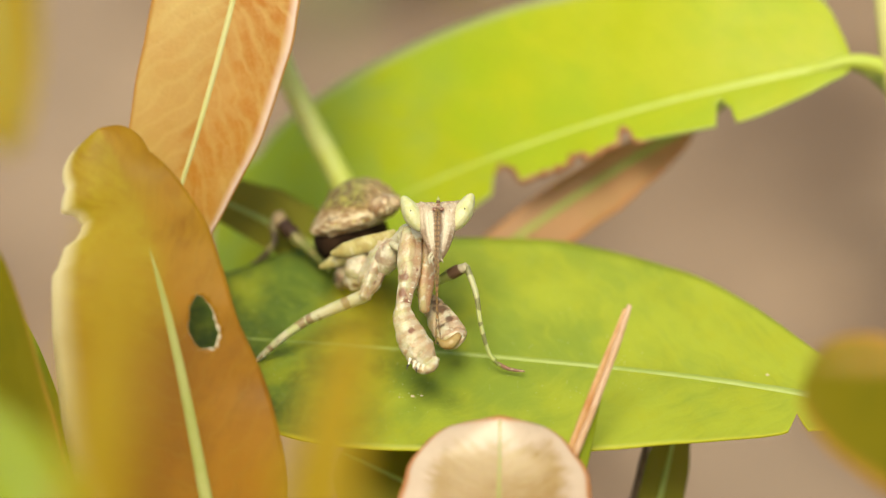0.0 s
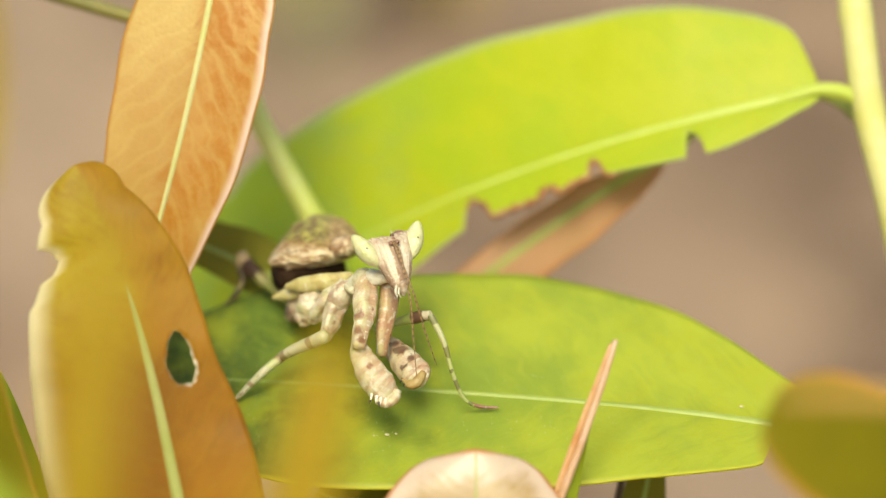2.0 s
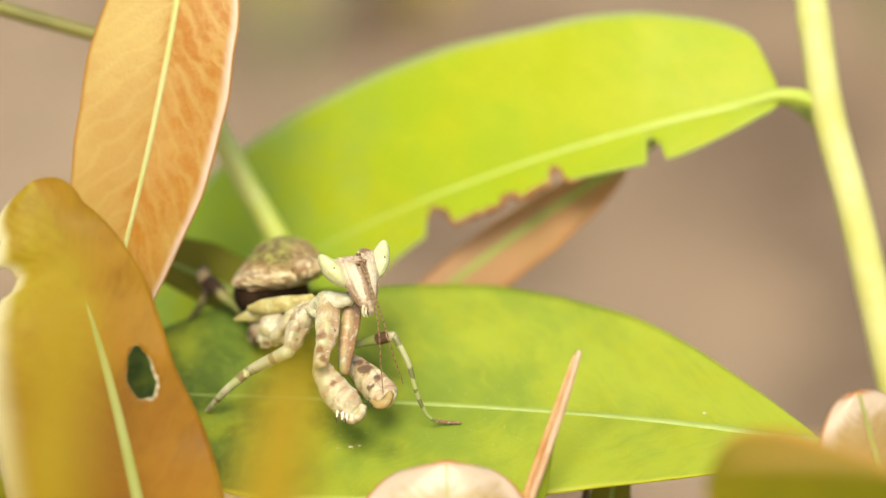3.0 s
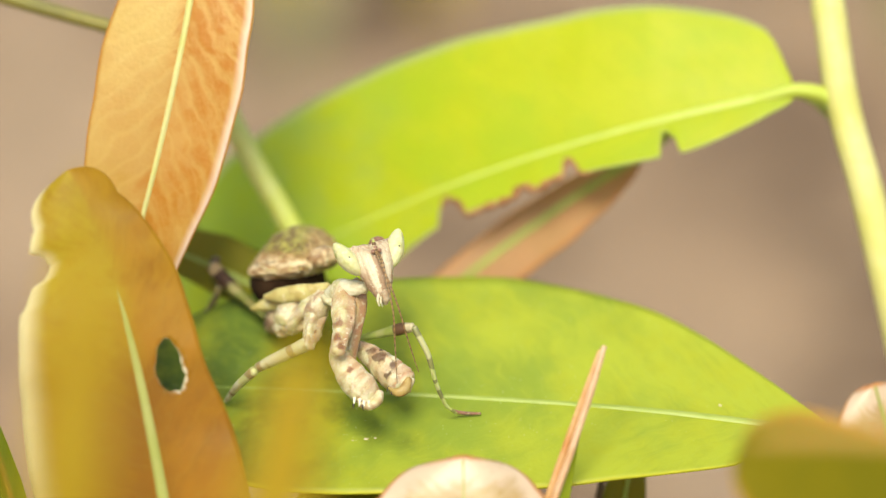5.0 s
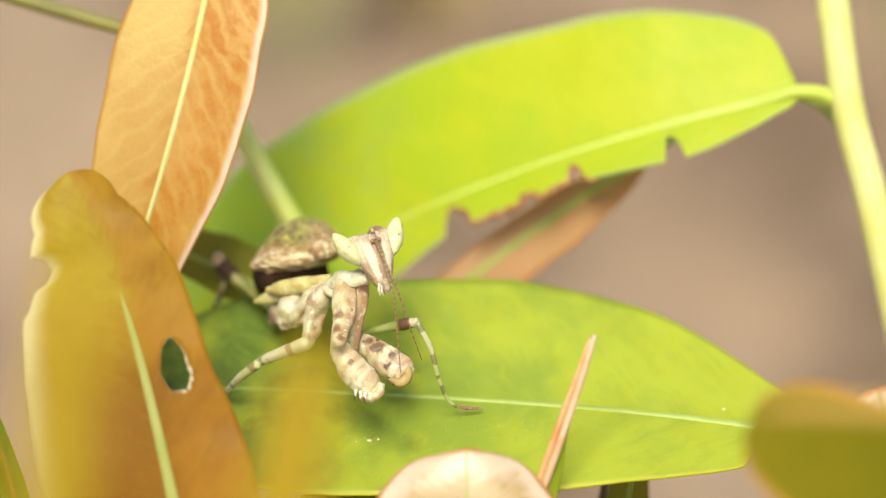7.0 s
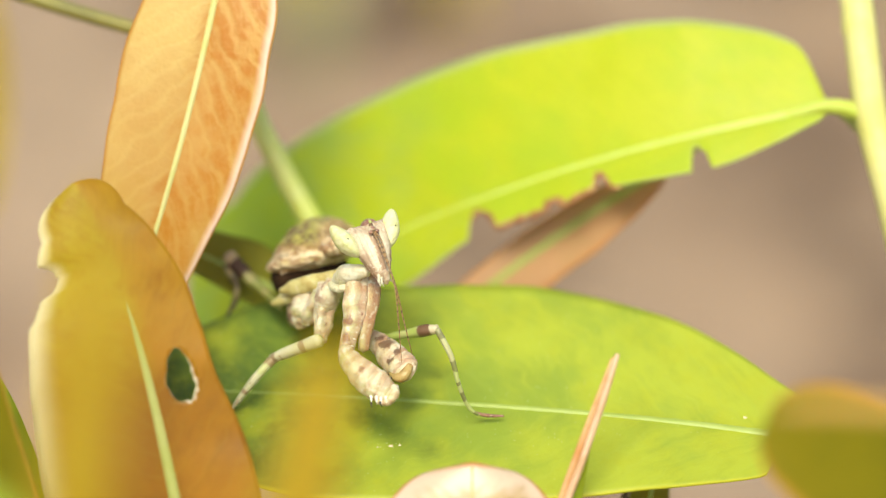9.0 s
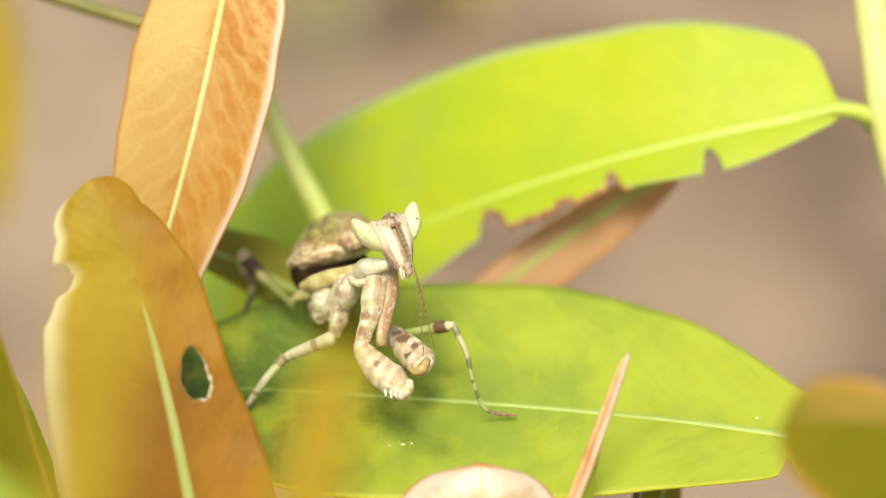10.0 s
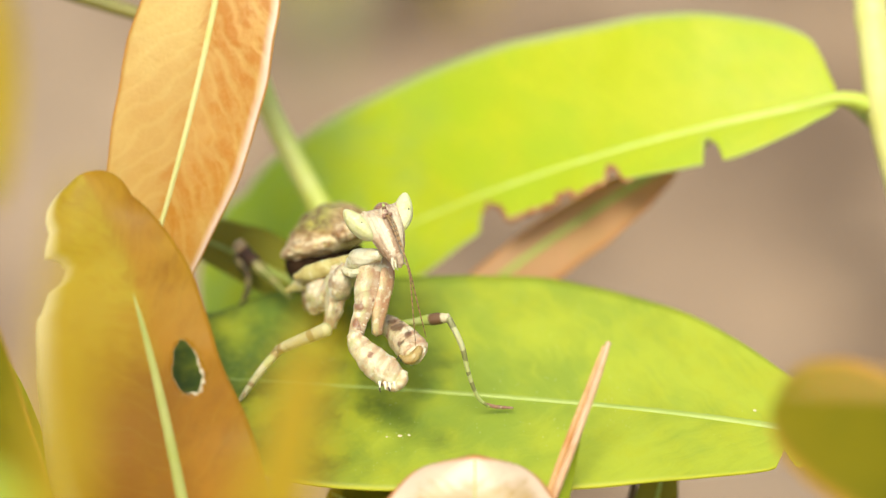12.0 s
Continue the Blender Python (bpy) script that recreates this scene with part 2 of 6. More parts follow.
# ---- mesh helpers ----
MM = 0.001


def part(name, bm, material, parent, label="", at=(0, 0, 0)):
    """Links a bmesh, in millimetres of its parent's space, as one smooth mesh under its parent. at: its origin there."""
    origin = Vector(at)
    for v in bm.verts:
        v.co = (v.co - origin) * MM
    mesh = bpy.data.meshes.new(name)
    bm.normal_update()
    bm.to_mesh(mesh)
    bm.free()
    for p in mesh.polygons:
        p.use_smooth = True
    mesh.materials.append(material)
    ob = new(name, mesh)
    ob.parent = parent
    ob.location = origin * MM
    if label:
        tagged(ob, label)
    return ob


def bezier(p, s):
    a, b, c, d = p
    r = 1 - s
    return a * r ** 3 + b * 3 * r * r * s + c * 3 * r * s * s + d * s ** 3


def bezier_way(p, s):
    a, b, c, d = p
    r = 1 - s
    return ((b - a) * r * r + (c - b) * 2 * r * s + (d - c) * s * s).normalized()


def smooth_line(points, steps):
    """A curve through the points, with its running share from 0 to 1."""
    pts = [Vector(p) for p in points]
    pts = [pts[0] * 2 - pts[1], *pts, pts[-1] * 2 - pts[-2]]
    out = []
    for i in range(1, len(pts) - 2):
        a, b, c, d = pts[i - 1:i + 3]
        for k in range(steps):
            t = k / steps
            out.append(0.5 * (2 * b + (c - a) * t + (2 * a - 5 * b + 4 * c - d) * t * t + (3 * b - a - 3 * c + d) * t ** 3))
    out.append(pts[-2])
    return out


def tube(bm, points, radii, seg=10, steps=5, flat=1.0, facing=(0, 1, 0), lumps=0.0, ridge=0.0, folds=(0.0, 1)):
    """A tapering limb through the points; flat squeezes it along facing; folds: depth and number of its cross creases. Its UV runs along and round."""
    line = smooth_line(points, steps)
    last = len(line) - 1
    uv = bm.loops.layers.uv.verify()
    rings, shares = [], []
    for i, p in enumerate(line):
        s = i / last
        k = min(int(s * (len(radii) - 1)), len(radii) - 2)
        f = s * (len(radii) - 1) - k
        f = f * f * (3 - 2 * f)
        r = radii[k] * (1 - f) + radii[k + 1] * f
        way = (line[min(i + 1, last)] - line[max(i - 1, 0)]).normalized()
        face = Vector(facing)
        x = way.cross(face)
        if x.length < 0.05:
            x = way.cross(Vector((1, 0, 0.3)))
        x.normalize()
        y = x.cross(way).normalized()
        ring = []
        for j in range(seg):
            a = 2 * math.pi * j / seg
            here = p * 1.7 + Vector((math.cos(a), math.sin(a), s * 3)) * 1.5
            q = r * (1 + lumps * (noise.noise(here) + 0.45 * noise.noise(here * 3.1)) + ridge * (math.cos(3 * a - 0.6) + 0.4 * math.cos(5 * a + 4 * s)))
            if folds[0]:
                crease = abs(math.sin(math.pi * (folds[1] * s + 0.35 * math.cos(a + 0.8) + 0.5 * noise.noise(here * 0.9))))
                q *= 1 - folds[0] * (1 - crease) ** 3
            ring.append(bm.verts.new(p + x * math.cos(a) * q + y * math.sin(a) * q * flat))
        rings.append(ring)
        shares.append(s)
    for i in range(last):
        for j in range(seg):
            k = (j + 1) % seg
            f = bm.faces.new((rings[i][j], rings[i][k], rings[i + 1][k], rings[i + 1][j]))
            for loop, (s, w) in zip(f.loops, ((shares[i], j), (shares[i], j + 1), (shares[i + 1], j + 1), (shares[i + 1], j))):
                loop[uv].uv = (s, w / seg)
    for ring, p, back in ((rings[0], line[0], True), (rings[-1], line[-1], False)):
        way = (line[0] - line[1]) if back else (line[-1] - line[-2])
        tip = bm.verts.new(p + way.normalized() * (radii[0] if back else radii[-1]) * 0.6)
        for j in range(seg):
            k = (j + 1) % seg
            f = bm.faces.new((tip, ring[k], ring[j]) if back else (tip, ring[j], ring[k]))
            for loop in f.loops:
                loop[uv].uv = (0.0 if back else 1.0, j / seg)
    return bm


def limb(points, radii, **more):
    return tube(bmesh.new(), points, radii, **more)


def blob(bm, centre, axes, size, rings=14, seg=20, shape=None):
    """A rounded body: axes are three directions, size its half lengths along them. shape(d) scales each direction d."""
    c = Vector(centre)
    ax = [Vector(a).normalized() for a in axes]
    uv = bm.loops.layers.uv.verify()
    grid = []
    for i in range(rings + 1):
        th = math.pi * i / rings
        row = []
        for j in range(seg):
            ph = 2 * math.pi * j / seg
            d = Vector((math.cos(th), math.sin(th) * math.cos(ph), math.sin(th) * math.sin(ph)))
            k = shape(d) if shape else (1, 1, 1)
            row.append(c + ax[0] * d.x * size[0] * k[0] + ax[1] * d.y * size[1] * k[1] + ax[2] * d.z * size[2] * k[2])
        grid.append(row)
    top, bottom = bm.verts.new(grid[0][0]), bm.verts.new(grid[rings][0])
    rows = [[bm.verts.new(p) for p in row] for row in grid[1:rings]]
    for j in range(seg):
        k = (j + 1) % seg
        bm.faces.new((top, rows[0][j], rows[0][k]))
        bm.faces.new((bottom, rows[-1][k], rows[-1][j]))
        for i in range(rings - 2):
            f = bm.faces.new((rows[i][j], rows[i + 1][j], rows[i + 1][k], rows[i][k]))
            for loop, u in zip(f.loops, (i, i + 1, i + 1, i)):
                loop[uv].uv = (u / rings, j / seg)
    return bm


STATIONS = (0.0, 0.02, 0.05, 0.1, 0.2, 0.3, 0.4, 0.5, 0.6, 0.7, 0.8, 0.9, 1.0)


def width_at(widths, s):
    """Half-width of a blade between its stations, without overshoot at the stations."""
    for k in range(len(STATIONS) - 1):
        a, b = STATIONS[k], STATIONS[k + 1]
        if s <= b or k == len(STATIONS) - 2:
            f = min(1.0, (s - a) / (b - a))

            def slope(i):
                i0, i1 = max(i - 1, 0), min(i + 1, len(STATIONS) - 1)
                return (widths[i1] - widths[i0]) / (STATIONS[i1] - STATIONS[i0]) * (b - a)

            if b == 1.0:
                return widths[k] * math.sqrt(max(0.0, 1 - f * f)) + widths[k + 1] * f
            h = f * f * (3 - 2 * f)
            return widths[k] * (1 - h) + widths[k + 1] * h + f * (1 - f) * ((1 - f) * slope(k) - f * slope(k + 1))


def leaf_grid(mid, faces, halves, form, fold, droop, ripple, bites, hole, thick, wander, profile, nu):
    """The blade of a leaf as a closed thin solid, with a half-width for each side of its midrib."""
    p = [Vector(q) for q in mid]
    nv = 14
    peak = form[0] / (form[0] + form[1])
    top = peak ** form[0] * (1 - peak) ** form[1]
    bm = bmesh.new()
    uv = bm.loops.layers.uv.verify()
    face0, face1 = Vector(faces[0]).normalized(), Vector(faces[1]).normalized()
    slope = radians(fold)

    def surface(s, f):
        """The upper and lower point of the blade at its share s along and f across."""
        way = bezier_way(p, s)
        n = face0.lerp(face1, s)
        n = (n - way * n.dot(way)).normalized()
        half = halves[0] if f > 0 else halves[1]
        if profile:
            w = width_at(profile[0] if f > 0 else profile[1], s)
        else:
            w = half * (s ** form[0] * (1 - s) ** form[1] / top)
        w *= 1 + wander * noise.noise(Vector((s * 9, 3.7 if f > 0 else 8.1, half)))
        for where, at, width, depth in bites:
            if (f > 0) == (where > 0):
                x = (s - at) / width
                jag = 1 + 0.25 * noise.noise(Vector((s * 140, at * 50, 0)))
                w *= 1 - depth * max(0.0, 1 - x * x) ** 0.6 * jag
        g = abs(f)
        out, rise = g * math.cos(slope) * w, g * math.sin(slope) * w - droop * half * g * g
        rise += ripple * half * g * math.sin(s * 23 + (2 if f > 0 else 0)) + 0.25 * ripple * half * g * g * math.sin(s * 61 + f)
        q = bezier(p, s) + way.cross(n) * out * (1 if f > 0 else -1) + n * rise
        return q, q - n * thick * (1 - 0.6 * g ** 6)

    spot = {(i, j): (0.002 + 0.996 * i / nu, (j - nv) / nv) for i in range(nu + 1) for j in range(2 * nv + 1)}
    gone, lip = set(), []
    if hole:
        where, hs, hf, rs, rf = hole

        def polar(s, f):
            x, y = (s - hs) / rs, (f - hf * where) / rf
            return math.hypot(x, y), math.atan2(y, x)

        def border(t):
            return 1 + 0.06 * math.sin(3 * t + 1) + 0.08 * math.sin(2 * t + 0.6) + 0.04 * math.sin(7 * t) + 0.03 * math.sin(17 * t)

        for i in range(nu):
            for j in range(2 * nv):
                r, t = polar((i + 0.5) / nu, (j + 0.5 - nv) / nv)
                if r < border(t):
                    gone.add((i, j))
        for (i, j), (s, f) in list(spot.items()):
            cells = [(i + di, j + dj) in gone for di in (-1, 0) for dj in (-1, 0)]
            if any(cells) and not all(cells):
                t = polar(s, f)[1]
                spot[i, j] = (hs + math.cos(t) * border(t) * rs, hf * where + math.sin(t) * border(t) * rf)
        lip = [surface(hs + math.cos(t) * border(t) * rs, hf * where + math.sin(t) * border(t) * rf)[0] for t in (k * math.pi / 24 for k in range(49))]
    upper, lower = [], []
    for i in range(nu + 1):
        pairs = [surface(*spot[i, j]) for j in range(2 * nv + 1)]
        upper.append([bm.verts.new(q[0]) for q in pairs])
        lower.append([bm.verts.new(q[1]) for q in pairs])

    def quad(vs, keys):
        f = bm.faces.new(vs)
        for loop, (i, j) in zip(f.loops, keys):
            loop[uv].uv = (i / nu, j / (2 * nv))

    for i in range(nu):
        for j in range(2 * nv):
            if (i, j) in gone:
                continue
            k = ((i, j), (i + 1, j), (i + 1, j + 1), (i, j + 1))
            quad([upper[a][b] for a, b in k], k)
            quad([lower[a][b] for a, b in reversed(k)], tuple(reversed(k)))
            for (di, dj), (a, b) in (((0, -1), (k[1], k[0])), ((1, 0), (k[2], k[1])), ((0, 1), (k[3], k[2])), ((-1, 0), (k[0], k[3]))):
                m = (i + di, j + dj)
                if m in gone or not (0 <= m[0] < nu and 0 <= m[1] < 2 * nv):
                    quad((upper[a[0]][a[1]], upper[b[0]][b[1]], lower[b[0]][b[1]], lower[a[0]][a[1]]), (a, b, b, a))
    bmesh.ops.recalc_face_normals(bm, faces=bm.faces)
    return bm, lip, surface


def leaf(parent, label, mid, faces, halves, blade_mat, rib_mat, form=(0.7, 0.7), fold=8.0, droop=0.0, ripple=0.02, bites=(), hole=None,
         thick=0.22, rib=(0.55, 0.12), stalk=None, wander=0.06, pivot=None, rib_lift=0.1, gnawed=None, profile=None, nu=90, rib_sink=0.0, specks=()):
    """A leaf of the shrub: blade, raised midrib and, where given, the stalk that joins it to its twig."""
    p = [Vector(q) for q in mid]
    at = pivot or mid[0]
    bm, lip, surface = leaf_grid(mid, faces, halves, form, fold, droop, ripple, bites, hole, thick, wander, profile, nu)
    ob = part("leaf", bm, blade_mat, parent, label, at)
    if lip:
        line = [Vector(q) - Vector(at) for q in lip]
        part("hole_edge", limb(line, [0.008 + 0.18 * max(0.0, math.cos((k - 17) * math.pi / 22)) * (0.65 + 0.35 * math.sin(k * 1.9)) for k in range(49)], seg=6, steps=2, lumps=0.5), CUT, ob, "pale dried edge of a chewed hole")
    if gnawed:
        where, begin, end = gnawed
        line = [surface(begin + (end - begin) * k / 40, where * 1.04)[1] - Vector(at) for k in range(41)]
        part("gnawed_edge", limb(line, [0.14 + 0.28 * abs(math.sin(k * 2.3)) * math.sin(math.pi * k / 40) for k in range(41)], seg=6, steps=2, lumps=0.5), BITE, ob, "dry brown gnawed edge")
    face0, face1 = Vector(faces[0]).normalized(), Vector(faces[1]).normalized()
    for s, f, r in specks:
        side = bezier_way(p, s).cross(face0)
        part("speck", blob(bmesh.new(), surface(s, f)[0] - Vector(at), (bezier_way(p, s), side, face0), (r, r * 0.7, r * 0.18), 8, 12, lambda d: (1 + 0.3 * noise.noise(d * 3), 1, 1)), CUT, ob, "whitish speck on the blade")
    line = []
    for k in range(9):
        s = 0.98 * k / 8
        n = face0.lerp(face1, s).normalized()
        line.append(bezier(p, s) + n * (rib_lift - rib_sink * s) - Vector(at))
    part("midrib", limb(line, (rib[0], (rib[0] + rib[1]) / 2, rib[1]), seg=10, steps=4, flat=0.5, facing=faces[0]), rib_mat, ob)
    if stalk:
        line = [Vector(q) - Vector(at) for q in (*stalk, mid[0])] + [bezier(p, 0.05) - face0 * rib[0] * 0.4 - Vector(at), bezier(p, 0.1) - face0 * rib[0] * 0.9 - Vector(at)]
        part("petiole", limb(line, (rib[0] * 1.6, rib[0] * 1.45, rib[0] * 1.2, rib[0] * 0.9), seg=14, steps=6), rib_mat, ob)
    return ob


# ---- ground ----
def ground_material():
    n = Nodes("forest_floor")
    stretch = n.add("ShaderNodeMapping", Vector=n.add("ShaderNodeTexCoord").outputs["Object"])
    stretch.inputs["Scale"].default_value = (1.0, 0.5, 1.0)
    stretch.inputs["Location"].default_value = (-0.13, 0.0, 0.0)
    v = stretch.outputs[0]
    colour = n.mix(n.ramp(n.noise(4.5, 4.0, v), 0.38, 0.62), rgb(0.13, 0.075, 0.042), rgb(0.37, 0.235, 0.142))
    colour = n.mix(n.math("MULTIPLY", n.ramp(n.noise(3.0, 2.0, v), 0.48, 0.6), 0.6), colour, rgb(0.40, 0.275, 0.18))
    colour = n.mix(n.math("MULTIPLY", n.ramp(n.noise(90.0, 4.0), 0.5, 0.7), 0.5), colour, rgb(0.12, 0.075, 0.04))
    n.put(n.bsdf.inputs["Base Color"], colour)
    n.bsdf.inputs["Roughness"].default_value = 0.95
    n.bump(n.noise(60.0, 5.0), 0.6, 0.02)
    return n.mat


def build_ground():
    bm = bmesh.new()
    xs = [-400, -60, -12, -5, *[-3 + 0.15 * k for k in range(41)], 5, 12, 60, 400]
    ys = [-400, -60, -12, -4, *[-2 + 0.15 * k for k in range(48)], 8, 15, 60, 400]
    grid = []
    for y in ys:
        row = []
        for x in xs:
            near = max(0.0, 1 - (abs(x) + abs(y)) / 9)
            flat = min(1.0, math.hypot(x - 0.05, y - 0.05) / 0.5)
            row.append(bm.verts.new((x, y, 0.05 * near * flat * noise.noise(Vector((x * 1.3, y * 1.3, 0))))))
        grid.append(row)
    for i in range(len(ys) - 1):
        for j in range(len(xs) - 1):
            bm.faces.new((grid[i][j], grid[i][j + 1], grid[i + 1][j + 1], grid[i + 1][j]))
    for v in bm.verts:
        v.co /= MM
    ob = part("ground", bm, ground_material(), None)
    return tagged(ob, "bare brown forest floor with dry litter", "ground", kind="structure")


# ---- the shrub ----
def build_shrub():
    """One shrub: rooted stem, side twigs, and its leaves as parts. Its space is the spray's, moved to the root."""
    root = Vector((0.085, 0.06, 0.0))
    home = Matrix.Translation(root) @ SPRAY.to_3x3().to_4x4()
    shrub = new("shrub")
    shrub.matrix_basis = home
    tagged(shrub, "leafy young shrub with lime, green and coppery red leaves", "shrub")
    shift = (home.inverted() @ SPRAY).translation / MM

    def q(*points):
        return [tuple(Vector(p) + shift for p in points)][0]

    def one(p):
        return Vector(p) + shift

    made = {}
    ground_point = Vector((0, 0, 0))
    # right stem, from the root past the lime leaf's joint and on upward
    stem = q((51.3, 14.0, -33.6), (46.9, 13.0, -13.1), (43.1, 12.0, 5.6), (40.9, 12.0, 15.2), (39.8, 12.0, 24.8), (38.0, 14.0, 43.9))
    part("stem", limb([ground_point, (Vector(stem[0]) + ground_point) / 2 + Vector((6, 4, 0)), *stem], (3.2, 2.8, 1.7, 1.55, 1.5, 1.5, 1.3), seg=14, steps=7), TWIG, shrub,
         "yellow-green upright stem")
    part("node", limb(q((40.1, 12.0, 22.4), (39.9, 12.0, 23.4), (39.8, 12.0, 24.6)), (1.5, 1.57, 1.5), seg=14), TWIG, shrub)
    # twig behind the insect
    part("twig", limb(q((-19.0, 16.0, 52.0), (-18.4, 18.0, 31.2), (-15.1, 17.5, 18.2), (-12.3, 17.0, 11.9), (-8.7, 17.0, 5.0), (-6.4, 17.0, -1.5), (-1.2, 16.0, -23.6), (5.9, 12.0, -43.4)),
                      (0.7, 0.8, 0.95, 1.05, 1.1, 1.15, 1.3, 1.4), seg=12), TWIG_LIME, shrub, "bright yellow-green twig")
    part("twig", limb([*q((5.9, 12.0, -43.4), (16.3, 16.0, -64.8)), ground_point + Vector((0, 0, 30))], (1.4, 1.8, 2.4), seg=10), TWIG, shrub)
    part("twig", limb(q((-46.1, 14.0, 32.2), (-35.4, 14.0, 28.0), (-24.4, 13.5, 24.4), (-15.4, 13.0, 21.9)), (0.75, 0.7, 0.65, 0.55), seg=8), TWIG_OLIVE, shrub, "thin olive twig")
    # low shoot that carries the front leaves
    part("twig", limb(q((-1.1, -6.0, -37.6), (5.5, 0.0, -45.9), (10.7, 8.0, -57.5), (16.3, 16.0, -64.8)), (1.5, 1.6, 1.7, 1.8), seg=10), TWIG, shrub)

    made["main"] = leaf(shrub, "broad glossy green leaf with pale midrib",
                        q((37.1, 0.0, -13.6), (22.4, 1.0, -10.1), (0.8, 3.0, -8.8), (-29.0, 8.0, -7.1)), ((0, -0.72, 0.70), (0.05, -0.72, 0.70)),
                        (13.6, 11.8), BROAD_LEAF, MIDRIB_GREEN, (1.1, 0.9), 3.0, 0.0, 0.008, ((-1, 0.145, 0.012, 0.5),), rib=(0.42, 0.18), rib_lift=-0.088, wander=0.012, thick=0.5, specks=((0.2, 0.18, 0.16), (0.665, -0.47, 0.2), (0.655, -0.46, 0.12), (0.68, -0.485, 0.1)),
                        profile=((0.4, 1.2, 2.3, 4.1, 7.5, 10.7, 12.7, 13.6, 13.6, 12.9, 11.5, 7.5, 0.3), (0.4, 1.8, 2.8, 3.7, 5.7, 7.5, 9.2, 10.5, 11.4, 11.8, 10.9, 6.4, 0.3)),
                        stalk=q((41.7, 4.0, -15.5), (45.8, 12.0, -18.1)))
    made["back"] = leaf(shrub, "large lime-green leaf with gnawed lower edge",
                        q((36.6, 12.0, 16.8), (21.1, 13.0, 13.9), (1.9, 18.0, 9.9), (-22.1, 33.0, -4.4)), ((0.05, -0.9, 0.35), (0.1, -0.85, 0.4)),
                        (13.1, 6.0), LIME_LEAF, MIDRIB_LIME, (0.47, 0.5), 4.0, 0.02, 0.01,
                        ((-1, 0.238, 0.016, 0.68), (-1, 0.40, 0.012, 0.5), (-1, 0.414, 0.035, 0.14), (-1, 0.478, 0.014, 0.22), (-1, 0.588, 0.02, 0.68)),
                        rib=(0.5, 0.15), rib_lift=-0.1, wander=0.012, stalk=q((41.2, 12.0, 14.2), (39.4, 12.0, 16.2)), pivot=one((24.7, 14.0, 13.5)), gnawed=(-1, 0.37, 0.60), nu=200,
                        profile=((0.8, 5.5, 7.4, 8.9, 10.9, 12.1, 12.8, 13.5, 13.9, 13.9, 13.2, 11.0, 0.3), (0.5, 1.2, 1.7, 2.5, 3.6, 3.5, 3.1, 3.2, 3.5, 5.5, 6.5, 4.8, 0.3)))
    made["russet"] = leaf(shrub, "withered russet leaf behind the lime one",
                          q((23.3, 20.0, 11.6), (16.5, 20.0, 7.9), (9.3, 21.0, 3.2), (-1.3, 22.0, -5.2)), ((0, -0.9, 0.4), (0.1, -0.9, 0.3)),
                          (2.2, 3.4), RUSSET_LEAF, MIDRIB_GREEN, (0.6, 0.5), 6.0, 0.1, 0.02, rib=(0.36, 0.3), rib_lift=0.0, stalk=q((41.1, 14.0, 13.8), (37.4, 16.0, 16.8), (30.5, 20.0, 16.5)))
    made["red"] = leaf(shrub, "coppery red leaf with yellow midrib and pale edge with painted highlight",
                       q((-14.8, 4.0, 37.6), (-17.3, 2.0, 22.3), (-20.4, 2.0, 10.2), (-27.4, 5.0, -8.3)), ((-0.15, -0.98, 0.1), (0.1, -0.99, 0.0)),
                       (6.8, 5.9), RED_LEAF, MIDRIB_PALE, (0.55, 0.75), 7.0, 0.12, 0.012, rib=(0.36, 0.16), pivot=one((-17.3, 2.0, 21.3)), rib_lift=-0.02,
                       stalk=q((-15.6, 8.0, 42.7), (-18.0, 14.0, 47.0)))
    made["front"] = leaf(shrub, "amber leaf with chewed edge and a hole",
                         q((-17.6, -9.0, -28.4), (-20.8, -9.0, -12.8), (-22.5, -9.0, 0.5), (-28.2, -8.0, 9.8)), ((-0.1, -0.99, 0.05), (0.05, -0.98, 0.2)),
                         (6.9, 10.3), AMBER_LEAF, MIDRIB_AMBER, (0.3, 0.43), 4.0, 0.1, 0.028, ((-1, 0.80, 0.04, 0.26), (-1, 0.755, 0.05, 0.08)), (1, 0.506, 0.48, 0.052, 0.22),
                         rib=(0.62, 0.3), pivot=one((-19.3, -9.0, -5.1)), rib_lift=0.06, rib_sink=0.38, stalk=q((-10.3, -8.0, -36.8), (-1.1, -6.0, -38.1)), nu=130, wander=0.015,
                         profile=((0.4, 3.4, 4.5, 5.8, 6.8, 6.9, 6.3, 5.5, 5.3, 5.1, 4.3, 2.9, 0.3), (0.5, 3.3, 6.2, 8.0, 10.1, 10.4, 10.3, 10.0, 9.2, 8.1, 6.4, 4.5, 0.3)))
    made["bottom"] = leaf(shrub, "pale pinkish young leaf with rounded tip",
                          q((3.0, -11.0, -33.5), (4.3, -12.0, -27.5), (4.5, -13.0, -20.6), (4.6, -10.0, -13.4)), ((0, -0.85, 0.5), (0, -0.6, 0.8)),
                          (7.8, 8.2), PINK_LEAF, MIDRIB_AMBER, (0.5, 0.36), 3.0, 0.15, 0.01, rib=(0.3, 0.08), rib_lift=0.0, pivot=one((4.3, -12.0, -13.3)),
                          stalk=q((0.3, -6.0, -38.1),))
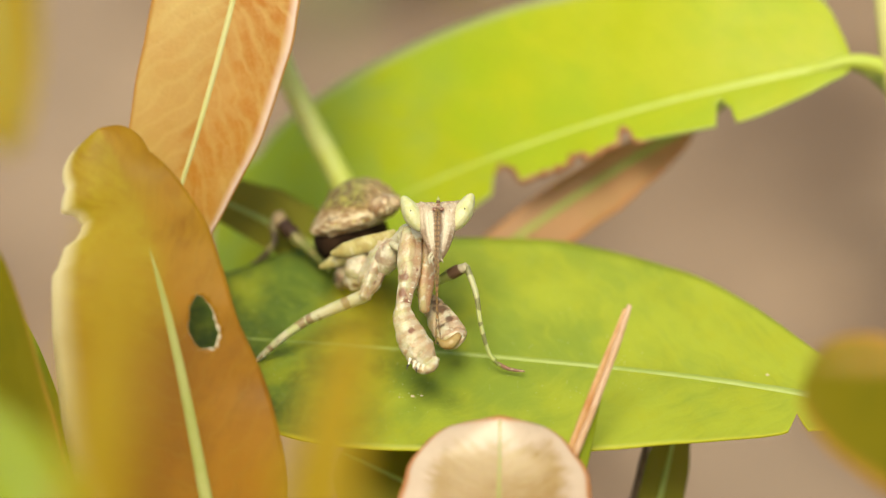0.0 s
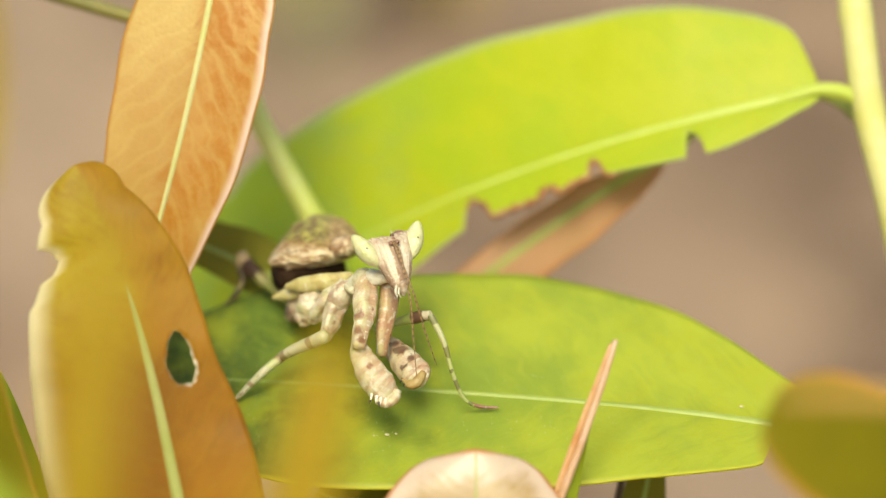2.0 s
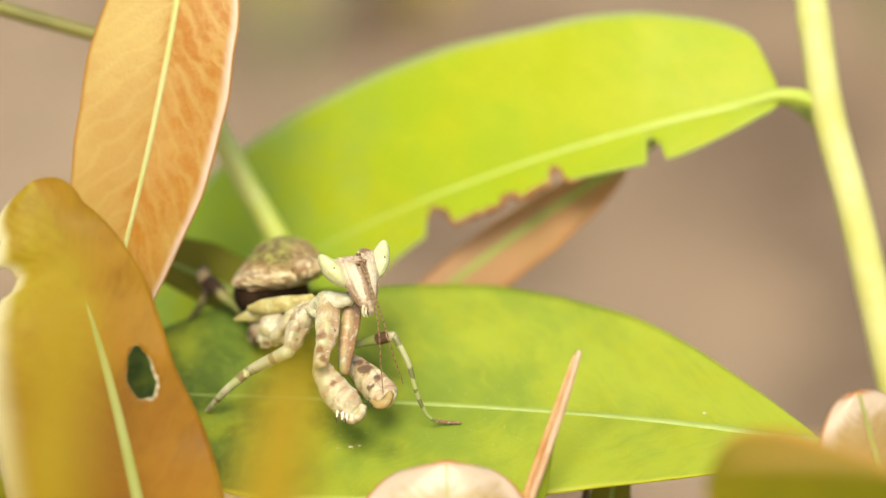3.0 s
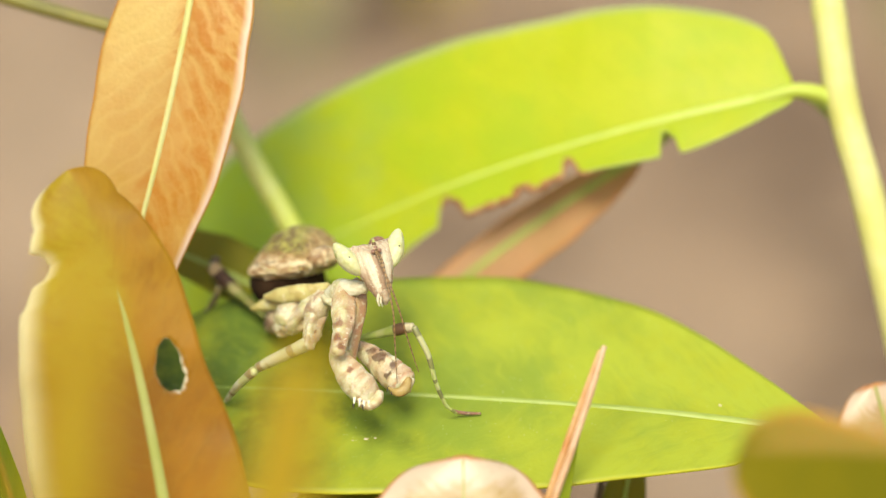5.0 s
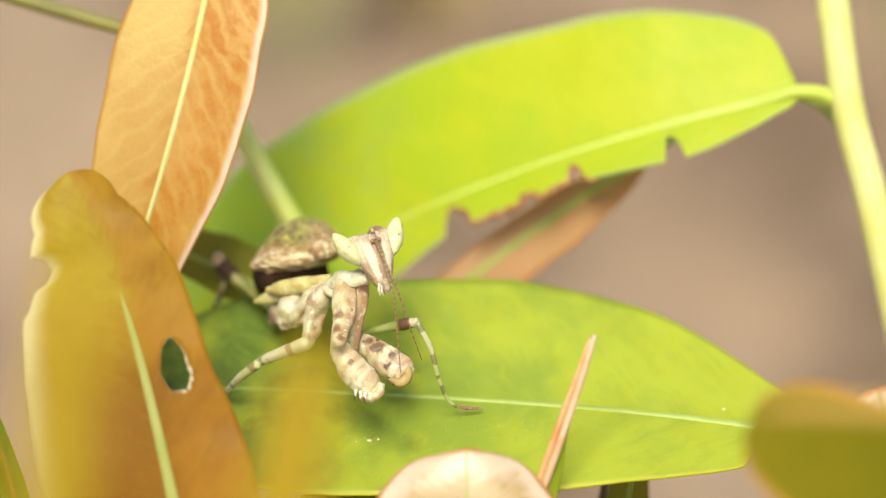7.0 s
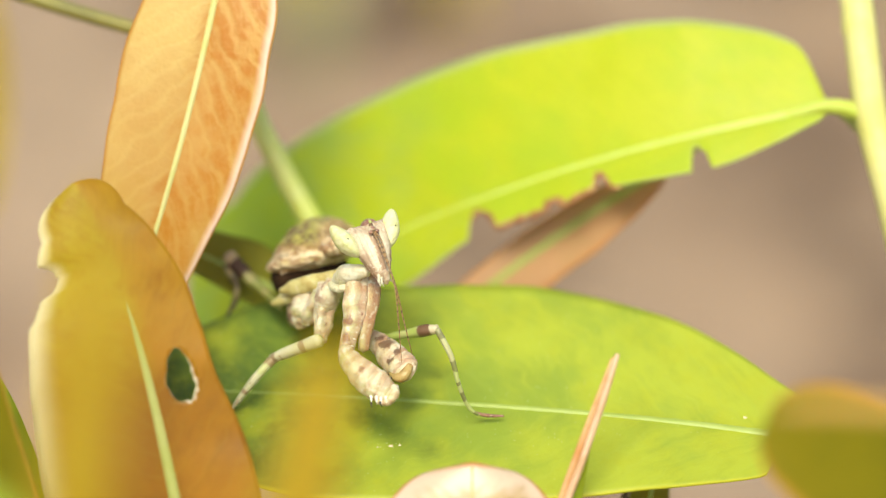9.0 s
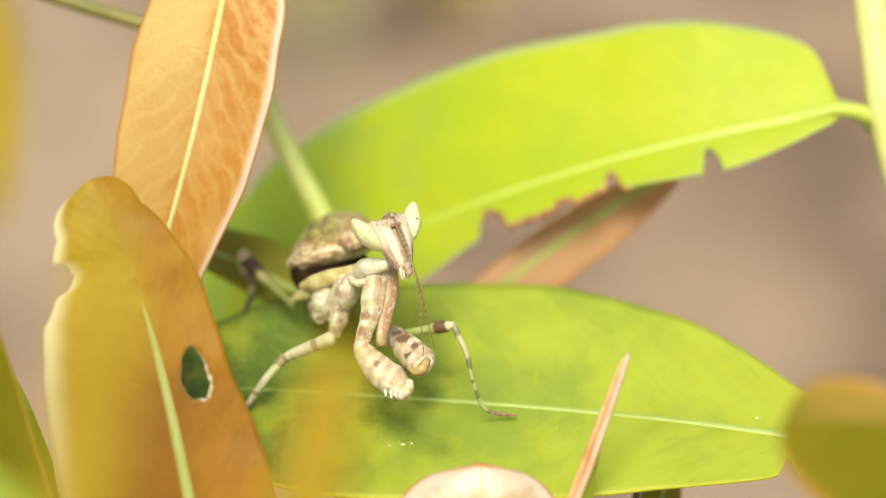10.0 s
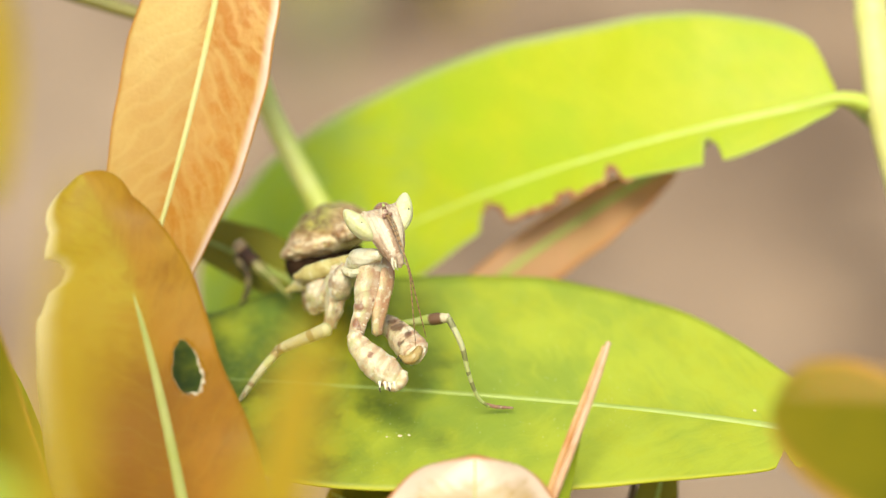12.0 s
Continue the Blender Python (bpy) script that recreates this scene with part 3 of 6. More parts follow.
    made["blade"] = leaf(shrub, "narrow folded leaf seen edge-on with coppery rim",
                         q((6.5, -8.0, -29.4), (8.5, -8.0, -21.1), (11.7, -8.0, -12.8), (15.1, -8.0, -4.5)), ((0.45, -0.88, 0.1), (0.45, -0.88, 0.1)),
                         (2.5, 0.35), GREEN_LEAF, RIM_COPPER, (0.3, 1.3), 10.0, 0.1, 0.01, rib=(0.65, 0.34), pivot=one((15.1, -8.0, -4.6)), stalk=q((4.5, -6.0, -37.6),))
    hinge = one((15.1, -8.0, -4.6))
    part("folded_margin", limb([p - hinge for p in (one((7.2, -8.4, -29.0)), one((9.2, -8.4, -20.9)), one((12.3, -8.4, -12.8)), one((14.2, -8.4, -7.6)), one((15.2, -8.3, -4.6)))],
                               (0.32, 0.34, 0.30, 0.28, 0.22), seg=12, steps=6, lumps=0.12), RIM_PINK, made["blade"], "pale pink rolled margin")
    made["bright"] = leaf(shrub, "olive leaf with orange rim, close to the lens",
                          q((45.1, -33.0, -16.9), (38.4, -34.0, -14.4), (31.8, -35.0, -11.2), (25.9, -35.0, -8.4)), ((0.1, -0.9, 0.4), (-0.1, -0.9, 0.4)),
                          (5.2, 5.8), OLIVE_LEAF, MIDRIB_AMBER, (0.5, 0.4), 5.0, 0.1, 0.01, rib=(0.3, 0.1), pivot=one((26.0, -35.0, -6.8)), rib_lift=-0.3, stalk=q((50.6, 14.0, -30.0), (49.0, -15.0, -24.0)))
    part("torn_edge", limb(q((30.1, -0.2, -13.7), (30.7, -0.8, -14.4), (31.4, -1.5, -15.1)), (0.12, 0.3, 0.1), seg=6, flat=0.4), CUT, shrub, "pale torn leaf edge")
    made["fringe"] = leaf(shrub, "orange leaf edge very close to the lens",
                          q((34.9, -60.0, -7.5), (30.8, -60.0, -6.8), (26.7, -60.0, -6.3), (22.5, -60.0, -6.7)), ((0, -0.95, 0.3), (0, -0.95, 0.3)),
                          (0.5, 0.5), ORANGE_LEAF, MIDRIB_AMBER, (0.5, 0.5), 5.0, 0.1, 0.01, rib=(0.1, 0.05), pivot=one((22.4, -60.0, -5.8)), stalk=q((51.0, 14.0, -32.0), (47.0, -25.0, -22.0), (40.0, -50.0, -11.0)))
    made["rosy"] = leaf(shrub, "pale rosy leaf tip", q((43.6, -10.0, -27.8), (41.8, -10.0, -20.9), (40.2, -10.0, -14.5), (38.8, -10.0, -8.7)), ((0, -0.9, 0.4), (0, -0.8, 0.5)),
                        (5.5, 5.5), PINK_LEAF, MIDRIB_AMBER, (0.5, 0.5), 8.0, 0.2, 0.01, stalk=q((51.0, 14.0, -34.0), (47.0, 0.0, -36.0)))
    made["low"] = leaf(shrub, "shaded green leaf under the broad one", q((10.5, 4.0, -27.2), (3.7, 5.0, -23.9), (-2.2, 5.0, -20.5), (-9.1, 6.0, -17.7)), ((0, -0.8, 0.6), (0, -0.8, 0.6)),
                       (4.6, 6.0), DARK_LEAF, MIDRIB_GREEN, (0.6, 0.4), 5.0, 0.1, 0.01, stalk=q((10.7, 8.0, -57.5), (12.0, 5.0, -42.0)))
    made["under"] = leaf(shrub, "narrow green leaf with a dried dark margin", q((16.0, 8.0, -35.0), (17.4, 8.0, -29.0), (19.0, 8.0, -22.0), (21.0, 9.0, -14.0)), ((0.2, -0.95, 0.2), (0.2, -0.95, 0.2)),
                         (2.3, 2.3), DARK_LEAF, MIDRIB_GREEN, (0.4, 0.4), 8.0, 0.1, 0.01, stalk=q((16.3, 16.0, -64.0), (16.0, 11.0, -50.0)))
    hinge = one((16.0, 8.0, -35.0))
    part("dried_margin", limb([p - hinge for p in (one((18.3, 7.6, -15.5)), one((17.9, 7.6, -17.0)), one((16.7, 7.4, -21.8)), one((15.4, 7.4, -26.5)), one((14.2, 7.6, -31.5)))], (0.2, 0.3, 0.32, 0.3, 0.15), seg=8, lumps=0.3), RIM_DARK,
         made["under"], "dry dark brown margin")
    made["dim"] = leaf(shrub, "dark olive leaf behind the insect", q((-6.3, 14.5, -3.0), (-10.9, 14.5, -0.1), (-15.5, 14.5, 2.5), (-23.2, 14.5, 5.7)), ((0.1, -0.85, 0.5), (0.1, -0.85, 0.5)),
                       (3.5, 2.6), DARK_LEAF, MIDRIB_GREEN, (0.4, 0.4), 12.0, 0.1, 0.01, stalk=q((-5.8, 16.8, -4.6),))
    made["edge"] = leaf(shrub, "green-gold leaf at the side", q((-28.3, -14.0, -27.2), (-31.5, -14.0, -18.3), (-33.2, -14.0, -10.7), (-35.3, -14.0, 0.0)), ((0.2, -0.97, 0.1), (0.2, -0.97, 0.1)),
                        (1.6, 6.0), OLIVE_LEAF, MIDRIB_AMBER, (0.5, 0.6), 8.0, 0.1, 0.01, rib=(0.12, 0.05), rib_lift=-0.1, stalk=q((-1.1, -6.0, -38.1), (-16.0, -10.0, -38.0)))
    made["edge_two"] = leaf(shrub, "green leaf with thin yellow rim", q((-29.8, -4.0, -26.2), (-31.6, -4.0, -19.2), (-33.5, -4.0, -12.2), (-36.3, -4.0, -4.2)), ((0.3, -0.95, 0.1), (0.3, -0.95, 0.1)),
                            (1.7, 6.0), GREEN_LEAF, MIDRIB_AMBER, (0.5, 0.5), 8.0, 0.1, 0.01, stalk=q((-1.1, -6.0, -38.1), (-16.0, -5.0, -37.0)))
    made["near"] = leaf(shrub, "golden leaf tip very close to the lens", q((-9.0, -76.0, -29.5), (-7.7, -78.0, -18.4), (-6.2, -78.0, -10.6), (-4.1, -78.0, -2.4)), ((0, -0.95, 0.3), (0, -0.95, 0.3)),
                        (1.9, 2.2), GOLD_LEAF, MIDRIB_AMBER, (0.6, 0.6), 5.0, 0.1, 0.01, pivot=one((-4.4, -78.0, -4.2)), rib=(0.2, 0.1), rib_lift=-0.2, stalk=q((5.5, 0.0, -45.9), (0.0, -30.0, -48.0), (-6.0, -60.0, -42.0)))
    made["near_two"] = leaf(shrub, "golden leaf very close to the lens", q((-19.2, -84.0, -30.7), (-18.1, -86.0, -15.9), (-16.9, -86.0, -6.0), (-15.9, -86.0, 5.2)), ((0, -0.95, 0.3), (0, -0.95, 0.3)),
                            (1.6, 1.7), GOLD_LEAF, MIDRIB_AMBER, (0.6, 0.6), 5.0, 0.1, 0.01, pivot=one((-15.9, -86.0, 2.6)), rib=(0.2, 0.1), rib_lift=-0.2, stalk=q((5.5, 0.0, -45.9), (-6.0, -35.0, -50.0), (-16.0, -70.0, -44.0)))
    made["near_three"] = leaf(shrub, "green leaf very close to the lens", q((-18.0, -60.0, -29.5), (-21.4, -60.0, -19.2), (-24.9, -60.0, -14.4), (-29.0, -60.0, -8.9)), ((0, -0.95, 0.3), (0, -0.95, 0.3)),
                              (2.6, 3.0), GREEN_LEAF, MIDRIB_GREEN, (0.6, 0.6), 5.0, 0.1, 0.01, stalk=q((5.5, 0.0, -45.9), (-4.0, -30.0, -48.0), (-14.0, -50.0, -40.0)))
    made["near_four"] = leaf(shrub, "golden leaf hanging close to the lens", q((-30.7, -60.0, 28.9), (-28.9, -60.0, 22.0), (-27.5, -60.0, 15.1), (-26.4, -60.0, 5.6)), ((0, -0.95, 0.3), (0, -0.95, 0.3)),
                             (3.2, 3.2), GOLD_LEAF, MIDRIB_AMBER, (0.6, 0.6), 5.0, 0.1, 0.01, stalk=q((-19.0, 16.0, 50.0), (-28.0, -20.0, 48.0), (-32.0, -50.0, 39.0)))
    return shrub, made


def build_litter():
    """Dry curled leaves strewn over the ground, too many to count."""
    rnd = random.Random(4)
    bm = bmesh.new()
    for _ in range(1600):
        x, y = rnd.uniform(-1.8, 1.8), rnd.uniform(-1.5, 4.2)
        turn, size, curl = rnd.uniform(0, 6.3), rnd.uniform(0.02, 0.055), rnd.uniform(0.1, 0.5)
        z = 0.05 * max(0.0, 1 - (abs(x) + abs(y)) / 9) * noise.noise(Vector((x * 1.3, y * 1.3, 0))) + 0.004
        rows = []
        for i in range(6):
            s = i / 5
            w = math.sin(math.pi * min(max(s, 0.04), 0.96)) ** 0.8 * 0.32 * size
            row = []
            for f in (-1, 0, 1):
                lx, ly = (s - 0.5) * size, f * w
                lz = curl * (abs(f) * w + 1.4 * (s - 0.5) ** 2 * size)
                row.append(bm.verts.new(Vector((x + lx * math.cos(turn) - ly * math.sin(turn), y + lx * math.sin(turn) + ly * math.cos(turn), z + lz)) / MM))
            rows.append(row)
        for i in range(5):
            for j in range(2):
                bm.faces.new((rows[i][j], rows[i + 1][j], rows[i + 1][j + 1], rows[i][j + 1]))
    n = Nodes("dry_leaves")
    shade = n.tree.nodes.new("ShaderNodeNewGeometry").outputs["Random Per Island"]
    colour = n.mix(shade, rgb(0.10, 0.06, 0.035), rgb(0.40, 0.29, 0.19))
    n.put(n.bsdf.inputs["Base Color"], n.mix(n.math("MULTIPLY", n.noise(120.0), 0.5), colour, rgb(0.24, 0.14, 0.08)))
    n.bsdf.inputs["Roughness"].default_value = 0.7
    tagged(part("leaf_litter", bm, n.mat, None), "dry brown fallen leaves strewn over the ground", "leaf litter", kind="stuff")


def build_weed(x, y, height, material, label, seed):
    """A low weed on the ground: a tuft of arching blades."""
    rnd = random.Random(seed)
    weed = new("weed")
    weed.location = (x, y, 0.0)
    tagged(weed, label, "weed", "weeds on the ground")
    for _ in range(16):
        a, lean, h = rnd.uniform(0, 6.3), rnd.uniform(0.15, 0.5), height * rnd.uniform(0.6, 1.0) * 1000
        line = [Vector((math.cos(a) * lean * h * k * k, math.sin(a) * lean * h * k * k, h * k - 6)) for k in (0, 0.35, 0.7, 1.0)]
        part("blade", limb(line, (3.0, 11.0, 9.0, 1.0), seg=6, steps=3, flat=0.2, facing=(math.cos(a), math.sin(a), 0.2)), material, weed)


build_ground()
build_litter()
WEED_GOLD = plain_material("weed_gold", rgb(0.50, 0.38, 0.02), rgb(0.60, 0.46, 0.04), 30.0, 0.6)
WEED_GREY = plain_material("weed_grey", rgb(0.24, 0.23, 0.10), rgb(0.32, 0.29, 0.14), 30.0, 0.6)
build_weed(-0.11, 1.98, 0.10, WEED_GOLD, "yellowing weed on the brown ground", 3)
build_weed(-0.09, 1.78, 0.12, WEED_GREY, "dull green weed on the brown ground", 5)
build_weed(0.42, 1.80, 0.16, WEED_GREY, "dull green weed on the brown ground", 8)
WEED_BROWN = plain_material("weed_brown", rgb(0.10, 0.065, 0.03), rgb(0.15, 0.10, 0.05), 30.0, 0.8)
build_weed(0.03, 2.0, 0.10, WEED_GOLD, "yellowing weed on the brown ground", 11)
build_weed(-0.01, 1.86, 0.12, WEED_BROWN, "dry brown weed on the brown ground", 13)
shrub, leaves = build_shrub()


# ---- the mantis ----
def skin(name, pale, alt, dark, spot=0.35, spot_scale=750.0, glow=0.2, size=0.26, marble=0.18):
    """Waxy cuticle: pale ground with patches of a second tint, fine marbling, and scattered dark round spots."""
    n = Nodes(name)
    where = n.add("ShaderNodeTexCoord").outputs["Object"]
    colour = n.mix(n.ramp(n.noise(1000.0, 4.0), 0.45, 0.6), pale, alt)
    colour = n.mix(n.math("MULTIPLY", n.ramp(n.noise(2100.0, 4.0), 0.46, 0.66), 0.55), colour, alt)
    colour = n.mix(n.math("MULTIPLY", n.ramp(n.noise(1300.0, 3.0), 0.58, 0.7), 0.6), colour, rgb(0.60, 0.55, 0.36))
    cell = n.add("ShaderNodeTexVoronoi", Scale=spot_scale, Vector=where)
    pick = n.add("ShaderNodeSeparateColor", Color=cell.outputs["Color"]).outputs[0]
    near = n.math("SUBTRACT", 1.0, n.ramp(n.math("ADD", cell.outputs["Distance"], n.math("MULTIPLY", n.math("SUBTRACT", n.noise(2200.0), 0.5), 0.45)), size - 0.05, size + 0.06))
    colour = n.mix(n.math("MULTIPLY", n.math("MULTIPLY", near, n.math("LESS_THAN", pick, spot)), 0.85), colour, dark)
    n.put(n.bsdf.inputs["Base Color"], colour)
    colour = n.mix(n.math("MULTIPLY", n.ramp(n.noise(1900.0, 5.0, None, 0.7), 0.5, 0.66), marble), colour, dark)
    n.put(n.bsdf.inputs["Base Color"], colour)
    n.put(n.bsdf.inputs["Roughness"], n.math("ADD", 0.22, n.math("MULTIPLY", n.noise(1500.0), 0.3)))
    n.bsdf.inputs["Subsurface Weight"].default_value = glow
    n.bsdf.inputs["Subsurface Radius"].default_value = (0.0007, 0.0005, 0.0003)
    n.bump(n.math("ADD", n.noise(3600.0, 3.0), n.math("MULTIPLY", n.noise(1000.0, 2.0), 1.8)), 0.5, 0.0002)
    return n.mat


def limb_skin(name, pale, blush, dark, bands=4.0, spot=0.35, spot_scale=900.0, marks=(), creases=0):
    """Cuticle of a thick limb: cream towards its outer side, flushed on the inner, with faint cross bands and dark flecks along the flush."""
    n = Nodes(name)
    where = n.add("ShaderNodeTexCoord")
    uv = n.add("ShaderNodeSeparateXYZ", Vector=where.outputs["UV"])
    ragged = n.math("MULTIPLY", n.math("SUBTRACT", n.noise(900.0, 4.0), 0.5), 1.3)
    inner = n.ramp(n.math("ADD", n.math("COSINE", n.math("MULTIPLY", uv.outputs[1], 2 * math.pi)), ragged), -0.05, 0.75)
    band = n.ramp(n.math("ADD", n.math("SINE", n.math("MULTIPLY", uv.outputs[0], 2 * math.pi * bands)), n.math("MULTIPLY", ragged, 1.4)), 0.1, 0.9)
    colour = n.mix(n.math("MULTIPLY", n.ramp(n.noise(1700.0, 4.0), 0.42, 0.66), 0.35), pale, blush)
    colour = n.mix(n.math("MULTIPLY", n.ramp(n.noise(480.0, 3.0), 0.45, 0.62), 0.55), colour, rgb(0.38, 0.36, 0.13))
    colour = n.mix(n.math("MULTIPLY", band, 0.5), colour, blush)
    colour = n.mix(n.math("MULTIPLY", inner, 0.75), colour, blush)
    colour = n.mix(n.math("MULTIPLY", n.ramp(n.noise(1500.0, 5.0, None, 0.7), 0.47, 0.62), 0.45), colour, n.mix(0.35, blush, dark))
    colour = n.mix(n.math("MULTIPLY", n.ramp(n.noise(1250.0, 4.0), 0.52, 0.64), 0.8), colour, rgb(0.60, 0.54, 0.39))
    if creases:
        turn = n.math("COSINE", n.math("ADD", n.math("MULTIPLY", uv.outputs[1], 2 * math.pi), 0.8))
        beat = n.math("ADD", n.math("MULTIPLY", uv.outputs[0], float(creases)), n.math("ADD", n.math("MULTIPLY", turn, 0.35), n.math("MULTIPLY", ragged, 0.22)))
        swell = n.math("ABSOLUTE", n.math("SINE", n.math("MULTIPLY", beat, math.pi)))
        colour = n.mix(n.math("MULTIPLY", n.ramp(swell, 0.55, 0.95), 0.22), colour, rgb(0.66, 0.61, 0.46))
        colour = n.mix(n.math("MULTIPLY", n.ramp(swell, 0.25, 0.05), 0.28), colour, n.mix(0.3, blush, dark))
    cell = n.add("ShaderNodeTexVoronoi", Scale=spot_scale, Vector=where.outputs["Object"])
    pick = n.add("ShaderNodeSeparateColor", Color=cell.outputs["Color"]).outputs[0]
    fleck = n.math("SUBTRACT", 1.0, n.ramp(n.math("ADD", cell.outputs["Distance"], n.math("MULTIPLY", n.math("SUBTRACT", n.noise(2400.0), 0.5), 0.6)), 0.2, 0.34))
    amount = n.math("MULTIPLY", n.math("LESS_THAN", pick, n.math("ADD", spot * 0.25, n.math("MULTIPLY", inner, spot))), 0.9)
    colour = n.mix(n.math("MULTIPLY", fleck, amount), colour, dark)
    for place, size in marks:
        reach = n.add("ShaderNodeVectorMath")
        reach.operation = "DISTANCE"
        n.put(reach.inputs[0], where.outputs["Object"])
        reach.inputs[1].default_value = Vector(place) * MM
        edge = n.math("ADD", n.math("DIVIDE", reach.outputs["Value"], size * MM), n.math("MULTIPLY", n.math("SUBTRACT", n.noise(1900.0, 4.0), 0.5), 2.6))
        colour = n.mix(n.math("MULTIPLY", n.math("SUBTRACT", 1.0, n.ramp(edge, 0.6, 1.5)), 0.8), colour, dark)
    n.put(n.bsdf.inputs["Base Color"], colour)
    n.put(n.bsdf.inputs["Roughness"], n.math("ADD", 0.16, n.math("MULTIPLY", n.noise(1500.0), 0.35)))
    n.bsdf.inputs["Specular IOR Level"].default_value = 0.5
    n.bsdf.inputs["Subsurface Weight"].default_value = 0.4
    n.bsdf.inputs["Subsurface Radius"].default_value = (0.0010, 0.0005, 0.0003)
    n.bump(n.math("ADD", n.math("MULTIPLY", band, -0.12), n.math("ADD", n.noise(4200.0, 3.0), n.math("MULTIPLY", n.noise(900.0, 2.0), 1.6))), 0.45, 0.00016)
    return n.mat


def knee_material(name, cap, dark, rest):
    """A leg's thigh from the knee on: pale cap, a dark broken band, then a dull green that matches the leaves."""
    n = Nodes(name)
    uv = n.add("ShaderNodeSeparateXYZ", Vector=n.add("ShaderNodeTexCoord").outputs["UV"])
    s = n.math("ADD", uv.outputs[0], n.math("MULTIPLY", n.math("SUBTRACT", n.noise(1300.0, 4.0), 0.5), 0.22))
    colour = n.mix(n.math("MULTIPLY", n.ramp(n.noise(1900.0, 4.0), 0.45, 0.65), 0.5), cap, n.mix(0.5, cap, dark))
    colour = n.mix(n.ramp(s, 0.12, 0.17), colour, dark)
    colour = n.mix(n.ramp(s, 0.36, 0.44), colour, n.mix(n.ramp(n.noise(900.0, 3.0), 0.4, 0.64), rest, n.mix(0.35, rest, cap)))
    n.put(n.bsdf.inputs["Base Color"], colour)
    n.bsdf.inputs["Roughness"].default_value = 0.5
    n.bsdf.inputs["Specular IOR Level"].default_value = 0.3
    n.bump(n.noise(2600.0, 3.0), 0.5, 0.00012)
    return n.mat


def face_material():
    """The face, by its UV (across, from crown to chin): a brown band down the middle between two cream ones, brown cheeks, a beige brow, all broken up."""
    n = Nodes("mantis_face")
    uv = n.add("ShaderNodeSeparateXYZ", Vector=n.add("ShaderNodeTexCoord").outputs["UV"])
    ragged = n.math("MULTIPLY", n.math("SUBTRACT", n.noise(1500.0, 4.0), 0.5), 0.28)
    across = n.math("ADD", n.math("ABSOLUTE", n.math("MULTIPLY", n.math("SUBTRACT", uv.outputs[0], 0.5), 2.0)), ragged)
    down = n.math("ADD", uv.outputs[1], n.math("MULTIPLY", ragged, 0.6))
    beige, cream, brown = rgb(0.50, 0.39, 0.27), rgb(0.62, 0.52, 0.37), rgb(0.23, 0.11, 0.05)
    colour = n.mix(n.math("MULTIPLY", n.ramp(n.noise(1700.0, 4.0), 0.42, 0.66), 0.6), beige, rgb(0.36, 0.22, 0.14))
    stripe = n.math("MULTIPLY", n.ramp(across, 0.17, 0.27), n.ramp(across, 0.72, 0.52))
    stripe = n.math("MULTIPLY", stripe, n.math("MULTIPLY", n.ramp(down, 0.10, 0.24), n.ramp(down, 0.80, 0.55)))
    colour = n.mix(n.math("MULTIPLY", stripe, 0.95), colour, cream)
    cheek = n.math("MULTIPLY", n.ramp(across, 0.60, 0.78), n.ramp(down, 0.36, 0.52))
    colour = n.mix(n.math("MULTIPLY", cheek, 0.5), colour, brown)
    middle = n.math("MULTIPLY", n.ramp(across, 0.26, 0.12), n.ramp(down, 0.08, 0.2))
    colour = n.mix(n.math("MULTIPLY", middle, 0.7), colour, brown)
    colour = n.mix(n.math("MULTIPLY", n.ramp(down, 0.54, 0.76), 0.55), colour, rgb(0.31, 0.17, 0.10))
    lines = n.math("ABSOLUTE", n.math("SINE", n.math("ADD", n.math("MULTIPLY", uv.outputs[0], 24.0), n.math("MULTIPLY", ragged, 9.0))))
    colour = n.mix(n.math("MULTIPLY", n.ramp(lines, 0.28, 0.05), 0.35), colour, rgb(0.22, 0.11, 0.06))
    colour = n.mix(n.math("MULTIPLY", n.ramp(n.noise(3400.0, 3.0), 0.56, 0.66), 0.5), colour, rgb(0.76, 0.68, 0.56))
    n.put(n.bsdf.inputs["Base Color"], colour)
    n.bsdf.inputs["Roughness"].default_value = 0.5
    n.bump(n.math("ADD", n.noise(3000.0, 4.0), n.math("MULTIPLY", lines, 0.3)), 0.6, 0.0002)
    return n.mat


